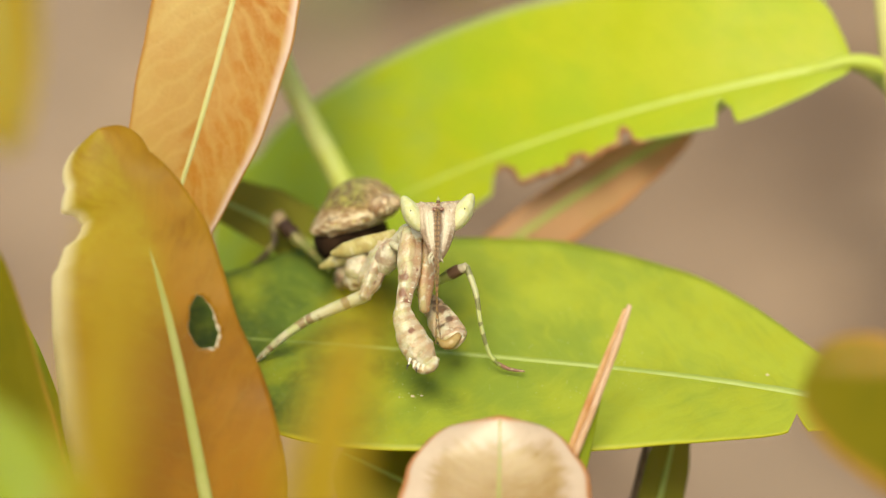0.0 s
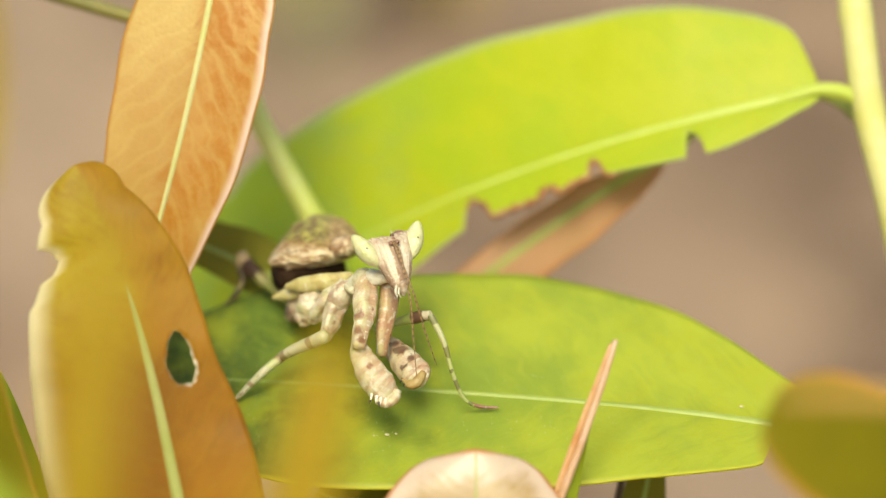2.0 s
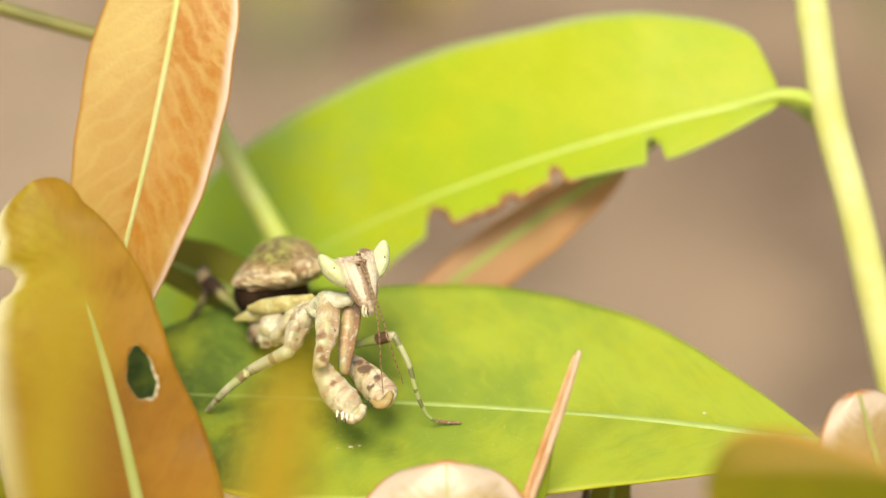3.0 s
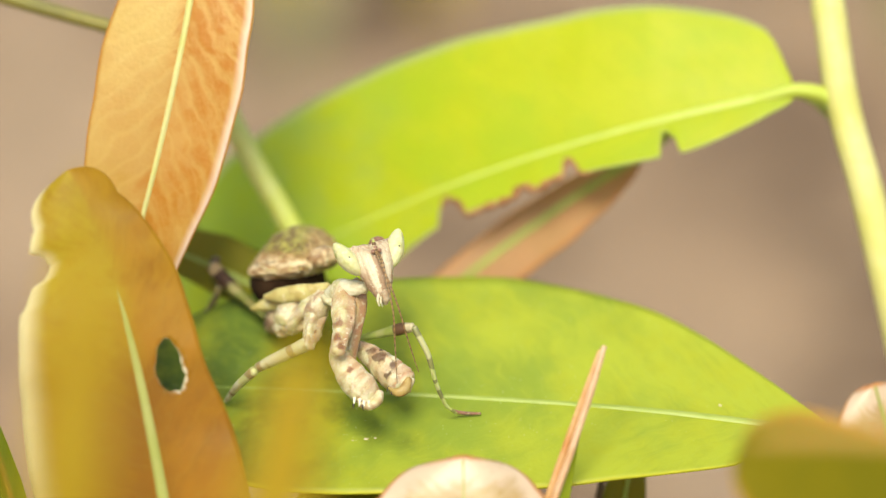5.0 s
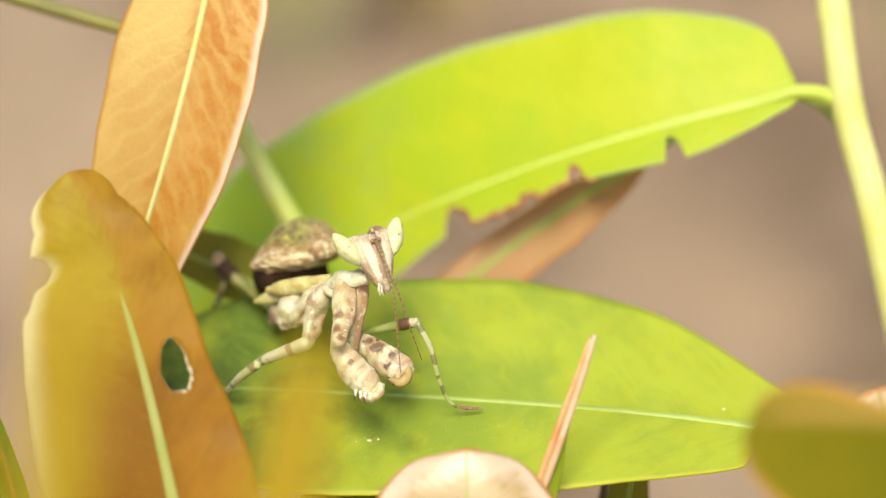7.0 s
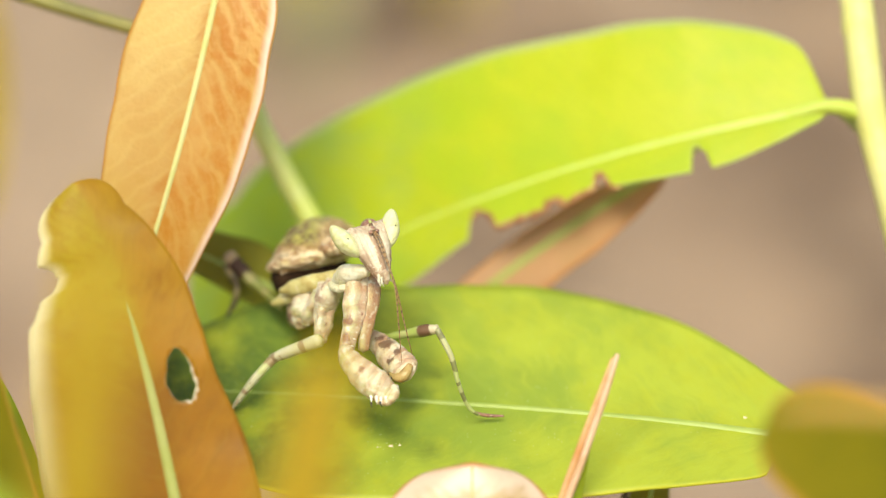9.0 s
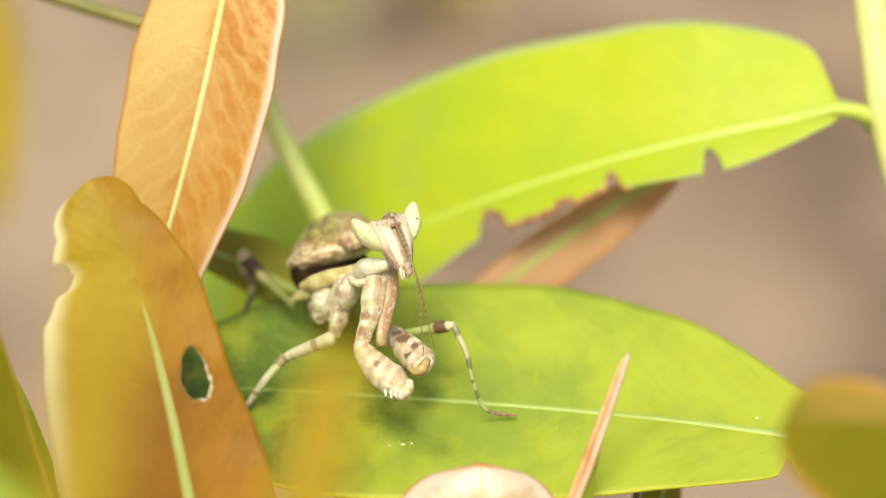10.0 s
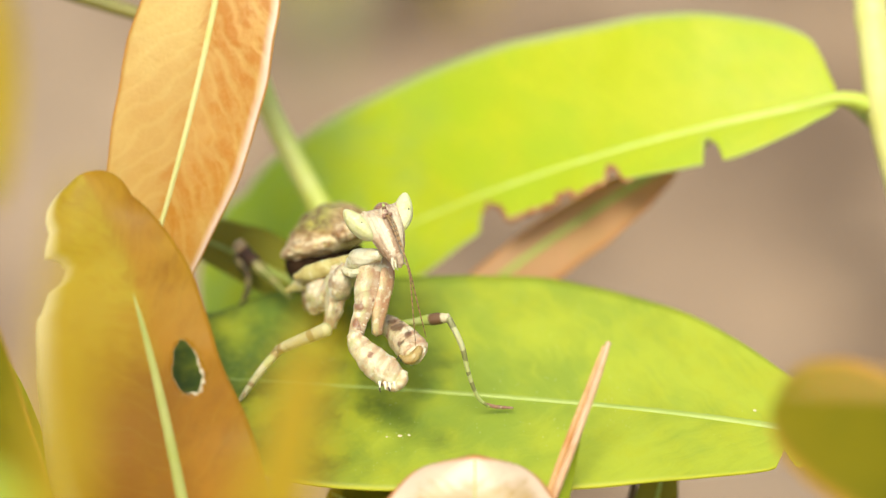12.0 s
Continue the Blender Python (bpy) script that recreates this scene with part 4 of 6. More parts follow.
def abdomen_material():
    """Back of the abdomen: olive in the middle, brown to one side, a pale feathery rim with short strokes across it, dark dashes between the segments."""
    n = Nodes("mantis_abdomen")
    where = n.add("ShaderNodeTexCoord").outputs["Object"]
    xyz = n.add("ShaderNodeSeparateXYZ", Vector=where)
    high = n.math("ADD", n.math("MULTIPLY", xyz.outputs[2], 1000.0), n.math("MULTIPLY", n.math("SUBTRACT", n.noise(600.0, 4.0), 0.5), 1.5))
    high = n.math("ADD", high, n.math("MULTIPLY", xyz.outputs[0], -120.0))
    slant = n.add("ShaderNodeMapping", Vector=where)
    slant.inputs["Scale"].default_value = (0.5, 0.5, 1.4)
    slant.inputs["Rotation"].default_value = (0.0, radians(-24.0), 0.0)
    feather = n.ramp(n.noise(1300.0, 4.0, slant.outputs[0], 0.65), 0.40, 0.60)
    flat = n.add("ShaderNodeMapping", Vector=where)
    flat.inputs["Scale"].default_value = (0.35, 0.5, 1.6)
    flat.inputs["Rotation"].default_value = (0.0, radians(14.0), 0.0)
    grain = n.ramp(n.noise(1200.0, 4.0, flat.outputs[0], 0.65), 0.38, 0.62)
    rim = n.mix(feather, rgb(0.34, 0.19, 0.08), rgb(0.66, 0.52, 0.32))
    brown = n.mix(grain, rgb(0.18, 0.09, 0.028), rgb(0.44, 0.29, 0.12))
    colour = n.mix(n.ramp(high, 0.35, 0.95), rim, brown)
    olive = n.mix(n.ramp(n.noise(1000.0, 4.0), 0.38, 0.62), rgb(0.15, 0.10, 0.03), rgb(0.34, 0.31, 0.06))
    fawn = n.mix(n.ramp(n.noise(1700.0, 5.0, None, 0.65), 0.36, 0.64), rgb(0.26, 0.13, 0.045), rgb(0.56, 0.40, 0.20))
    leftward = n.ramp(n.math("ADD", n.math("MULTIPLY", xyz.outputs[0], 1000.0), n.math("MULTIPLY", n.math("SUBTRACT", n.noise(500.0), 0.5), 2.5)), 1.7, 0.1)
    colour = n.mix(n.math("MULTIPLY", n.ramp(high, 0.8, 1.5), 0.9), colour, n.mix(leftward, fawn, olive))
    colour = n.mix(n.math("MULTIPLY", n.ramp(n.noise(2300.0, 3.0), 0.60, 0.68), 0.5), colour, rgb(0.55, 0.50, 0.16))
    colour = n.mix(n.math("MULTIPLY", n.ramp(n.noise(1500.0, 2.0, slant.outputs[0]), 0.64, 0.70), 0.6), colour, rgb(0.12, 0.06, 0.025))
    n.put(n.bsdf.inputs["Base Color"], colour)
    n.bsdf.inputs["Roughness"].default_value = 0.48
    n.bump(n.math("ADD", n.math("MULTIPLY", n.noise(1600.0, 5.0), 2.0), n.math("ADD", grain, feather)), 0.7, 0.00024)
    return n.mat


STUMP_SKIN = limb_skin("mantis_stump", rgb(0.54, 0.47, 0.31), rgb(0.33, 0.20, 0.13), rgb(0.17, 0.085, 0.05), 2.5, 0.3, 1000.0, creases=3)
INNER_SKIN = limb_skin("mantis_inner_coxa", rgb(0.46, 0.34, 0.18), rgb(0.40, 0.19, 0.10), rgb(0.14, 0.05, 0.03), 2.0, 0.2, 900.0)
TAN_SKIN = skin("mantis_tan", rgb(0.376, 0.26, 0.0948), rgb(0.303, 0.173, 0.0533), rgb(0.173, 0.0795, 0.0237), 0.2)
KNEE_SKIN = knee_material("mantis_knee", rgb(0.50, 0.42, 0.27), rgb(0.12, 0.06, 0.03), rgb(0.30, 0.35, 0.08))
HIND_KNEE_SKIN = knee_material("mantis_hind_knee", rgb(0.36, 0.26, 0.14), rgb(0.04, 0.018, 0.01), rgb(0.16, 0.17, 0.04))
PALE_SKIN = skin("mantis_pale", rgb(0.54, 0.49, 0.32), rgb(0.42, 0.37, 0.20), rgb(0.26, 0.16, 0.09), 0.1)
WHITE_SKIN = skin("mantis_white", rgb(0.62, 0.57, 0.42), rgb(0.52, 0.45, 0.30), rgb(0.32, 0.25, 0.17), 0.06, marble=0.1)
BROW_SKIN = skin("mantis_brow", rgb(0.52, 0.42, 0.30), rgb(0.38, 0.26, 0.17), rgb(0.20, 0.10, 0.06), 0.25, marble=0.3)
LOBE_SKIN = skin("mantis_lobe", rgb(0.52, 0.38, 0.22), rgb(0.30, 0.17, 0.08), rgb(0.14, 0.07, 0.03), 0.5, marble=0.5)
PINK_SKIN = skin("mantis_pink", rgb(0.40, 0.33, 0.20), rgb(0.30, 0.18, 0.12), rgb(0.11, 0.055, 0.035), 0.5, 800.0, 0.1, 0.28)
ROSE_SKIN = skin("mantis_rose", rgb(0.30, 0.15, 0.10), rgb(0.22, 0.10, 0.065), rgb(0.14, 0.06, 0.04), 0.35)
PAD_SKIN = skin("mantis_pad", rgb(0.475, 0.405, 0.159), rgb(0.405, 0.317, 0.108), rgb(0.246, 0.123, 0.0361), 0.12, 900.0, 0.25, 0.26, 0.1)
EYE_SKIN = skin("mantis_eye", rgb(0.60, 0.57, 0.33), rgb(0.53, 0.51, 0.23), rgb(0.093, 0.0837, 0.0229), 0.03, 1100.0, 0.25, 0.12, 0.0)
# Brown taken almost to black: stands in for the shaded hollow under the abdomen.
DUSK_SKIN = plain_material("mantis_underside", rgb(0.016, 0.008, 0.004), rgb(0.035, 0.018, 0.009), 700.0, 0.95, 0.4)
DUSK_SKIN.node_tree.nodes["Principled BSDF"].inputs["Specular IOR Level"].default_value = 0.1
LEG_SKIN = banded_material("mantis_leg", rgb(0.43, 0.44, 0.18), rgb(0.52, 0.48, 0.30), rgb(0.229, 0.132, 0.0577), 1.6, 0.82)
SHANK_SKIN = banded_material("mantis_shank", rgb(0.42, 0.45, 0.16), rgb(0.44, 0.42, 0.22), rgb(0.14, 0.13, 0.04), 3.4, 0.45, 0.3)
HIND_SKIN = banded_material("mantis_hind", rgb(0.28, 0.22, 0.10), rgb(0.16, 0.13, 0.045), rgb(0.04, 0.02, 0.01), 2.4, -0.3, 0.3)
FEELER_SKIN = banded_material("mantis_feeler", rgb(0.30, 0.17, 0.07), rgb(0.26, 0.15, 0.06), rgb(0.09, 0.05, 0.025), 26.0, 0.2, 0.4, 0.9)
FACE_SKIN, ABDOMEN_SKIN = face_material(), abdomen_material()
SPINE_SKIN = plain_material("mantis_spine", rgb(0.70, 0.66, 0.52), rgb(0.78, 0.74, 0.60), 900.0, 0.4)
SPINE_DARK = plain_material("mantis_claw", rgb(0.03, 0.02, 0.015), rgb(0.05, 0.03, 0.02), 900.0, 0.3)


def skull(middle):
    """The mantis's head: wide and saddle-topped between the eyes, narrowing to the mouth, with a low ridge down the face. Its UV runs across and down."""
    bm = bmesh.new()
    uv = bm.loops.layers.uv.verify()
    # height, half-width, depth before and behind
    tiers = ((3.55, 1.50, 0.45, 0.5), (3.3, 1.72, 0.75, 0.8), (2.8, 1.72, 0.95, 0.9), (2.1, 1.62, 1.05, 0.95), (1.5, 1.48, 1.05, 0.85),
             (0.8, 1.24, 1.0, 0.7), (0.1, 0.96, 0.9, 0.55), (-0.5, 0.64, 0.75, 0.4), (-0.95, 0.36, 0.5, 0.25), (-1.15, 0.14, 0.3, 0.12))
    seg, fine = 48, 5
    rows = []
    for i in range((len(tiers) - 1) * fine + 1):
        k = min(i // fine, len(tiers) - 2)
        f = (i - k * fine) / fine
        z, w, df, db = (a * (1 - f) + b * f for a, b in zip(tiers[k], tiers[k + 1]))
        v = i / ((len(tiers) - 1) * fine)
        row = []
        for j in range(seg):
            a = 2 * math.pi * j / seg
            x, y = math.cos(a), math.sin(a)
            ridge = 0.22 * math.exp(-(x / 0.2) ** 2) * min(1.0, 4 * v) + 0.08 * math.exp(-((abs(x) - 0.55) / 0.14) ** 2)
            deep = -(df * (abs(y) ** 0.75 + ridge)) if y < 0 else db * y
            lift = 0.45 * x * x * max(0.0, 1 - v * 3.5)
            rough = 0.05 * noise.noise(Vector((x * 3, y * 3, z * 2.2))) + 0.025 * noise.noise(Vector((x * 8, y * 8, z * 5)))
            place = Vector((middle.x + x * w * (1 + rough), 0, 0)) + Vector((0, -2.2 - 1.5 * v - 2.2 + deep * (1 + rough), z + 8.3 + lift))
            row.append(bm.verts.new(place))
        rows.append(row)
    for i in range(len(rows) - 1):
        for j in range(seg):
            k = (j + 1) % seg
            f = bm.faces.new((rows[i][j], rows[i][k], rows[i + 1][k], rows[i + 1][j]))
            for loop, (r, c) in zip(f.loops, ((i, j), (i, k), (i + 1, k), (i + 1, j))):
                loop[uv].uv = (0.5 + 0.5 * math.cos(2 * math.pi * c / seg), r / (len(rows) - 1))
    for row in (rows[0], rows[-1]):
        f = bm.faces.new(row)
        for loop in f.loops:
            loop[uv].uv = (0.8, 0.0)
    bmesh.ops.recalc_face_normals(bm, faces=bm.faces)
    return bm


def build_mantis():
    """A flower mantis nymph that stands on the broad leaf with folded forelegs."""
    base = Vector((-4.1, 2.2, -8.3))
    mantis = new("mantis")
    mantis.matrix_basis = SPRAY @ Matrix.Translation(base * MM)
    tagged(mantis, "cream and brown flower mantis nymph standing on a green leaf", "mantis")
    p = {}

    def m(*points):
        return [Vector(a) - base for a in points]

    def inside(ob, *points):
        """Points of the spray in the space of one of the mantis's parts."""
        return [Vector(a) - base - ob.location / MM for a in points]

    # body: pronotum and thorax, keyed at the neck
    at = m((-4.4, 1.5, 1.2))[0]
    body = part("thorax", limb(m((-0.8, -1.6, 1.7), (-2.0, -1.1, 1.5), (-3.0, -0.3, 1.2), (-3.8, 1.2, 0.4), (-4.6, 3.2, 0.0), (-5.8, 5.5, -0.2), (-7.1, 8.0, 0.0)),
                               (0.5, 0.7, 0.85, 0.85, 0.8, 0.8, 0.8, 0.8), seg=24, flat=0.9, lumps=0.16, folds=(0.08, 6)), WHITE_SKIN, mantis, at=at)
    p["body"] = body

    def crest(d):
        """The abdomen's form: a scalloped flange round a dome that is grooved between its segments and pitted all over."""
        flange = math.exp(-((d.y - 0.10) / 0.16) ** 2)
        scallop = abs(math.sin(5 * math.atan2(d.z, d.x) + 1.3 * noise.noise(d * 1.5)))
        groove = math.exp(-(((d.z * 3.2 + 0.6 * d.x * d.x) % 1.0 - 0.5) / 0.13) ** 2)
        pits = 0.05 * noise.noise(d * 3.1) + 0.03 * noise.noise(d * 7.3) + 0.016 * noise.noise(d * 17.0)
        out = (0.96 + flange * (0.07 + 0.035 * scallop) - 0.035 * groove * max(0.0, d.y) + pits)
        return (out, (1.0 + pits - 0.04 * groove - 0.22 * max(0.0, -d.x) ** 2) if d.y > 0 else 0.28 + 0.7 * max(0.0, -d.x - 0.35), out)

    tilt = Vector((-0.22, -0.12, 0.97))
    bm = blob(bmesh.new(), (0, 0, 0), (Vector((1, 0.1, 0.3)), tilt, Vector((0.05, 1, 0.15))), (4.05, 3.5, 5.1), 60, 96, crest)
    abdomen = part("abdomen", bm, ABDOMEN_SKIN, body, "domed olive-brown abdomen with pale grained rim")
    abdomen.location = inside(body, (-7.5, 9.0, 2.7))[0] * MM

    def knob(d):
        k = 1 + 0.10 * noise.noise(d * 2.6) + 0.06 * noise.noise(d * 6.5) + 0.05 * math.sin(9 * d.x)
        return (k, k, k)

    part("abdomen_lobe", blob(bmesh.new(), inside(body, (-5.1, 5.2, 3.7))[0], (Vector((0.95, 0.1, 0.3)), Vector((-0.25, -0.2, 0.95)), Vector((0, 1, 0.1))), (1.5, 1.0, 1.4), 30, 40, knob), LOBE_SKIN, body,
         "knobbly fawn lobe of the abdomen")
    bm = blob(bmesh.new(), (0, 0, 0), (Vector((1, 0.1, 0.2)), tilt, Vector((0.05, 1, 0.15))), (3.3, 2.6, 4.3), 16, 24)
    under = part("abdomen_underside", bm, DUSK_SKIN, body, "dark brown underside with hollow shade in its colour")
    under.location = inside(body, (-8.1, 9.0, 1.2))[0] * MM
    def shield(d):
        k = 1 + 0.06 * noise.noise(d * 1.8) + 0.04 * noise.noise(d * 5.0) - 0.10 * max(0.0, -d.y) * abs(math.sin(8 * d.x))
        return (1.0, k, k)

    part("pronotum", blob(bmesh.new(), inside(body, (-2.9, 0.0, 1.1))[0], (Vector((0.72, -0.45, 0.55)), Vector((-0.5, -0.1, 0.8)), Vector((0.3, 0.9, 0.2))), (1.2, 1.05, 1.05), 28, 36, shield),
         PALE_SKIN, body, "whitish shield behind the head")
    part("collar", limb(inside(body, (-4.4, 0.6, 0.45), (-3.9, -0.3, 0.15), (-3.1, -0.9, 0.1), (-2.2, -1.0, 0.5)), (0.25, 0.34, 0.34, 0.2), seg=28, steps=14, lumps=0.16, folds=(0.25, 8)), PALE_SKIN, body, "crumpled whitish collar")
    part("wing_pad", limb(inside(body, (-4.1, 2.0, 1.4), (-5.4, 2.4, 0.8), (-7.7, 3.2, 0.1), (-9.6, 4.2, -0.4)), (0.35, 0.55, 0.74, 0.68, 0.25), seg=14, flat=0.55, steps=6),
         PAD_SKIN, body, "pale yellow wing pad")
    part("wing_pad", limb(inside(body, (-6.0, 4.0, 0.0), (-8.5, 4.8, -0.7), (-10.7, 5.8, -1.6)), (0.4, 0.65, 0.6, 0.2), seg=12, flat=0.6, steps=6), PAD_SKIN, body, "pale yellow wing pad")
    part("belly", limb(inside(body, (-4.6, 3.5, -0.2), (-6.3, 5.0, -1.0), (-7.8, 6.5, -1.9), (-8.9, 8.0, -2.7)), (1.0, 1.7, 1.6, 0.9), seg=30, steps=12, lumps=0.25, folds=(0.2, 5)), PINK_SKIN, body)
    at = m((-5.2, 2.0, 0.0))[0]
    p["coxaM"] = part("leg_coxa", limb(m((-5.0, 2.5, 0.4), (-5.6, 2.0, -1.2), (-6.1, 1.8, -2.7), (-6.8, 1.6, -4.3)), (0.8, 0.95, 0.78, 0.5), seg=40, steps=14, lumps=0.16, flat=0.75, ridge=0.2, folds=(0.1, 3)), STUMP_SKIN, mantis,
                      "pinkish base of the walking leg", at=at)
    part("coxa", limb(inside(body, (-6.5, 4.2, -0.3), (-7.2, 3.8, -1.7), (-7.8, 4.2, -3.3)), (1.0, 1.3, 0.7), seg=30, steps=14, lumps=0.2, folds=(0.18, 4)), STUMP_SKIN, body)

    part("coxa", limb(inside(body, (-4.5, 2.2, 0.7), (-5.5, 2.3, -0.7), (-6.5, 2.6, -2.2), (-7.0, 2.9, -3.1)), (0.6, 1.0, 0.85, 0.4), seg=40, steps=14, flat=0.7, lumps=0.14, ridge=0.2, folds=(0.12, 3)), STUMP_SKIN, body)

    part("thorax_side", blob(bmesh.new(), inside(body, (-4.7, 1.3, -0.7))[0], (Vector((0.35, -0.2, 0.9)), Vector((-0.9, -0.1, 0.35)), Vector((0.1, 1, 0.1))), (1.7, 1.05, 1.0), 30, 40, shield), STUMP_SKIN, body,
         "whitish creased flank")

    # head, keyed midway between the eyes
    at = m((-0.5, -2.5, 4.3))[0]
    head = part("head", skull(m((-0.42, 0, 0))[0]), FACE_SKIN, mantis, "triangular brown and cream striped face", at=at)
    p["head"] = head
    for sx, tip, foot_ in ((-1, (-3.3, -2.0, 4.3), (-1.9, -2.6, 1.6)), (1, (2.4, -2.0, 4.5), (1.0, -2.6, 1.7))):
        a, b = inside(head, foot_, tip)
        c, way = (a + b) / 2, (b - a)
        eye = part("eye", blob(bmesh.new(), c, (way, (0.89, 0, -0.46 * sx), (0, 1, 0)), (way.length / 2 * 1.12, 0.80, 1.1), 18, 22,
                               lambda d: (1.0, 1.0 - 0.22 * max(d.x, 0) - 0.3 * max(-d.x, 0) ** 2, 1 - 0.2 * max(d.x, 0))), EYE_SKIN, head, "tall conical pale green eye")
        part("pupil", blob(bmesh.new(), c + Vector((0.1 * sx, -0.98, 0.25)), ((1, 0, 0), (0, 1, 0), (0, 0, 1)), (0.07, 0.12, 0.08), 6, 8), SPINE_DARK, eye)
    part("crown", blob(bmesh.new(), inside(head, (-0.4, -3.4, 3.5))[0], ((1, 0, 0), (0, 1, 0), (0, 0, 1)), (0.34, 0.28, 0.26), 8, 12), BROW_SKIN, head)
    part("horn", limb(inside(head, (-0.4, -3.3, 3.7), (-0.4, -3.3, 4.1), (-0.4, -3.1, 4.4)), (0.22, 0.15, 0.03), seg=8), KNEE_SKIN, head, "small dark horn")
    part("muzzle", limb(inside(head, (-0.45, -4.3, -0.1), (-0.45, -4.3, -0.7), (-0.5, -4.1, -1.15)), (0.36, 0.32, 0.16), seg=12, folds=(0.15, 3)), BROW_SKIN, head)
    part("palp", limb(inside(head, (-0.9, -3.9, -0.3), (-1.15, -4.2, -0.7), (-1.1, -4.2, -1.2)), (0.13, 0.12, 0.07), seg=8), WHITE_SKIN, head, "whitish feeler beside the mouth")
    part("palp", limb(inside(head, (-0.75, -4.0, -0.5), (-0.95, -4.3, -0.9), (-0.8, -4.2, -1.3)), (0.1, 0.1, 0.05), seg=8), WHITE_SKIN, head, "whitish feeler beside the mouth")
    part("palp", limb(inside(head, (-0.2, -4.2, -0.7), (0.0, -4.3, -1.1)), (0.1, 0.05), seg=6), BROW_SKIN, head)
    for tip in ((-2.6, -2.0, 3.6), (1.6, -2.0, 3.8)):
        part("brow", limb(inside(head, (-0.4, -2.3, 2.7), (-0.4, -2.4, 3.0), tip), (0.55, 0.7, 0.75, 0.3), seg=18, flat=0.6, facing=(0, 1, 0), lumps=0.1), BROW_SKIN, head)
    part("eye_base", blob(bmesh.new(), inside(head, (1.35, 0.8, 3.3))[0], ((1, 0, 0), (0, 1, 0), (0, 0, 1)), (0.85, 0.8, 0.85), 12, 18), ROSE_SKIN, head, "reddish brown lump behind the eye")
    for spot in ((-0.7, -3.6, 3.3), (-0.1, -3.6, 3.3), (-0.4, -3.5, 3.6)):
        part("ocellus", blob(bmesh.new(), inside(head, spot)[0], ((1, 0, 0), (0, 1, 0), (0, 0, 1)), (0.2, 0.18, 0.2), 6, 8), ROSE_SKIN, head)
    p["feeler"] = []
    for points in (((-0.4, -3.7, 3.3), (-0.3, -4.4, 2.6), (-0.4, -5.1, 0.5), (-0.4, -5.4, -1.8), (-0.5, -4.9, -4.4), (-0.6, -4.1, -7.9)),
                   ((-0.5, -3.7, 3.3), (-0.6, -4.3, 2.6), (-0.6, -5.0, 0.5), (-0.6, -5.3, -1.6), (-0.5, -4.8, -4.6), (-0.2, -4.0, -7.5))):
        pivot = inside(head, points[0])[0]
        f = part("antenna", limb(inside(head, *points), (0.1, 0.095, 0.085, 0.07, 0.04), seg=6, steps=9), FEELER_SKIN, head, "thin beaded brown antenna", at=pivot)
        p["feeler"].append(f)

    # forelegs
    at = m((-3.2, -1.0, 0.7))[0]
    flecks = [(q - at, r) for q, r in zip(m((-3.3, -2.6, -2.3), (-3.4, -3.0, -3.7), (-3.1, -3.1, -4.5)), (0.42, 0.38, 0.34))]
    coxa_skin = limb_skin("mantis_coxa", rgb(0.48, 0.43, 0.23), rgb(0.42, 0.24, 0.15), rgb(0.18, 0.055, 0.03), 1.5, 0.04, 800.0, flecks, creases=5)
    p["coxaL"] = part("foreleg_coxa", limb(m((-2.7, -0.8, 1.7), (-2.9, -1.4, -0.5), (-2.9, -2.0, -2.3), (-3.2, -2.5, -3.7), (-3.4, -3.0, -5.0)),
                                           (0.85, 1.05, 0.9, 0.7, 0.6), seg=32, steps=14, lumps=0.08, flat=0.7, ridge=0.1, folds=(0.06, 5)), coxa_skin, mantis, "pale pinkish foreleg with brown spots", at=at)
    for k in range(8):
        a = Vector((-2.1, -1.5, -0.3)).lerp(Vector((-3.0, -3.0, -4.3)), k / 7)
        part("tubercle", limb(inside(p["coxaL"], a, a + Vector((0.28, -0.12, -0.08))), (0.07, 0.05, 0.02), seg=6, steps=2), SPINE_SKIN, p["coxaL"])
    at = m((-3.6, -3.0, -4.9))[0]
    femur_skin = limb_skin("mantis_femur", rgb(0.51, 0.44, 0.26), rgb(0.41, 0.26, 0.15), rgb(0.22, 0.09, 0.045), 5.0, 0.03, 1000.0, creases=6)
    fem = part("foreleg_femur", limb(m((-3.4, -3.0, -4.6), (-3.3, -3.2, -5.8), (-2.7, -3.4, -7.3), (-2.0, -3.5, -8.5), (-1.3, -3.5, -9.6)),
                                     (0.62, 0.95, 1.24, 1.32, 0.95), seg=36, steps=16, flat=0.6, lumps=0.06, ridge=0.07, folds=(0.09, 6)), femur_skin, mantis, "swollen cream foreleg with small spines", at=at)
    p["femL"] = fem
    part("foreleg_tibia", limb(inside(fem, (-0.6, -3.6, -9.1), (-0.9, -4.0, -9.7), (-1.6, -4.1, -10.0), (-2.2, -4.1, -9.8), (-2.5, -4.1, -9.3)), (0.35, 0.45, 0.42, 0.28, 0.1), seg=14, steps=6), femur_skin, fem)
    for k, (a, b) in enumerate((((-2.7, -4.0, -9.1), (-2.9, -4.2, -9.7)), ((-2.3, -4.2, -9.3), (-2.5, -4.4, -9.9)), ((-2.0, -4.3, -9.5), (-2.1, -4.5, -10.0)), ((-1.6, -4.3, -9.6), (-1.7, -4.5, -10.1)))):
        part("spine", limb(inside(fem, a, b), (0.15, 0.09, 0.03), seg=6, steps=3), SPINE_SKIN, fem)
    part("claw", limb(inside(fem, (-2.9, -4.2, -9.6), (-3.0, -4.3, -10.0)), (0.09, 0.02), seg=6, steps=3), SPINE_DARK, fem)
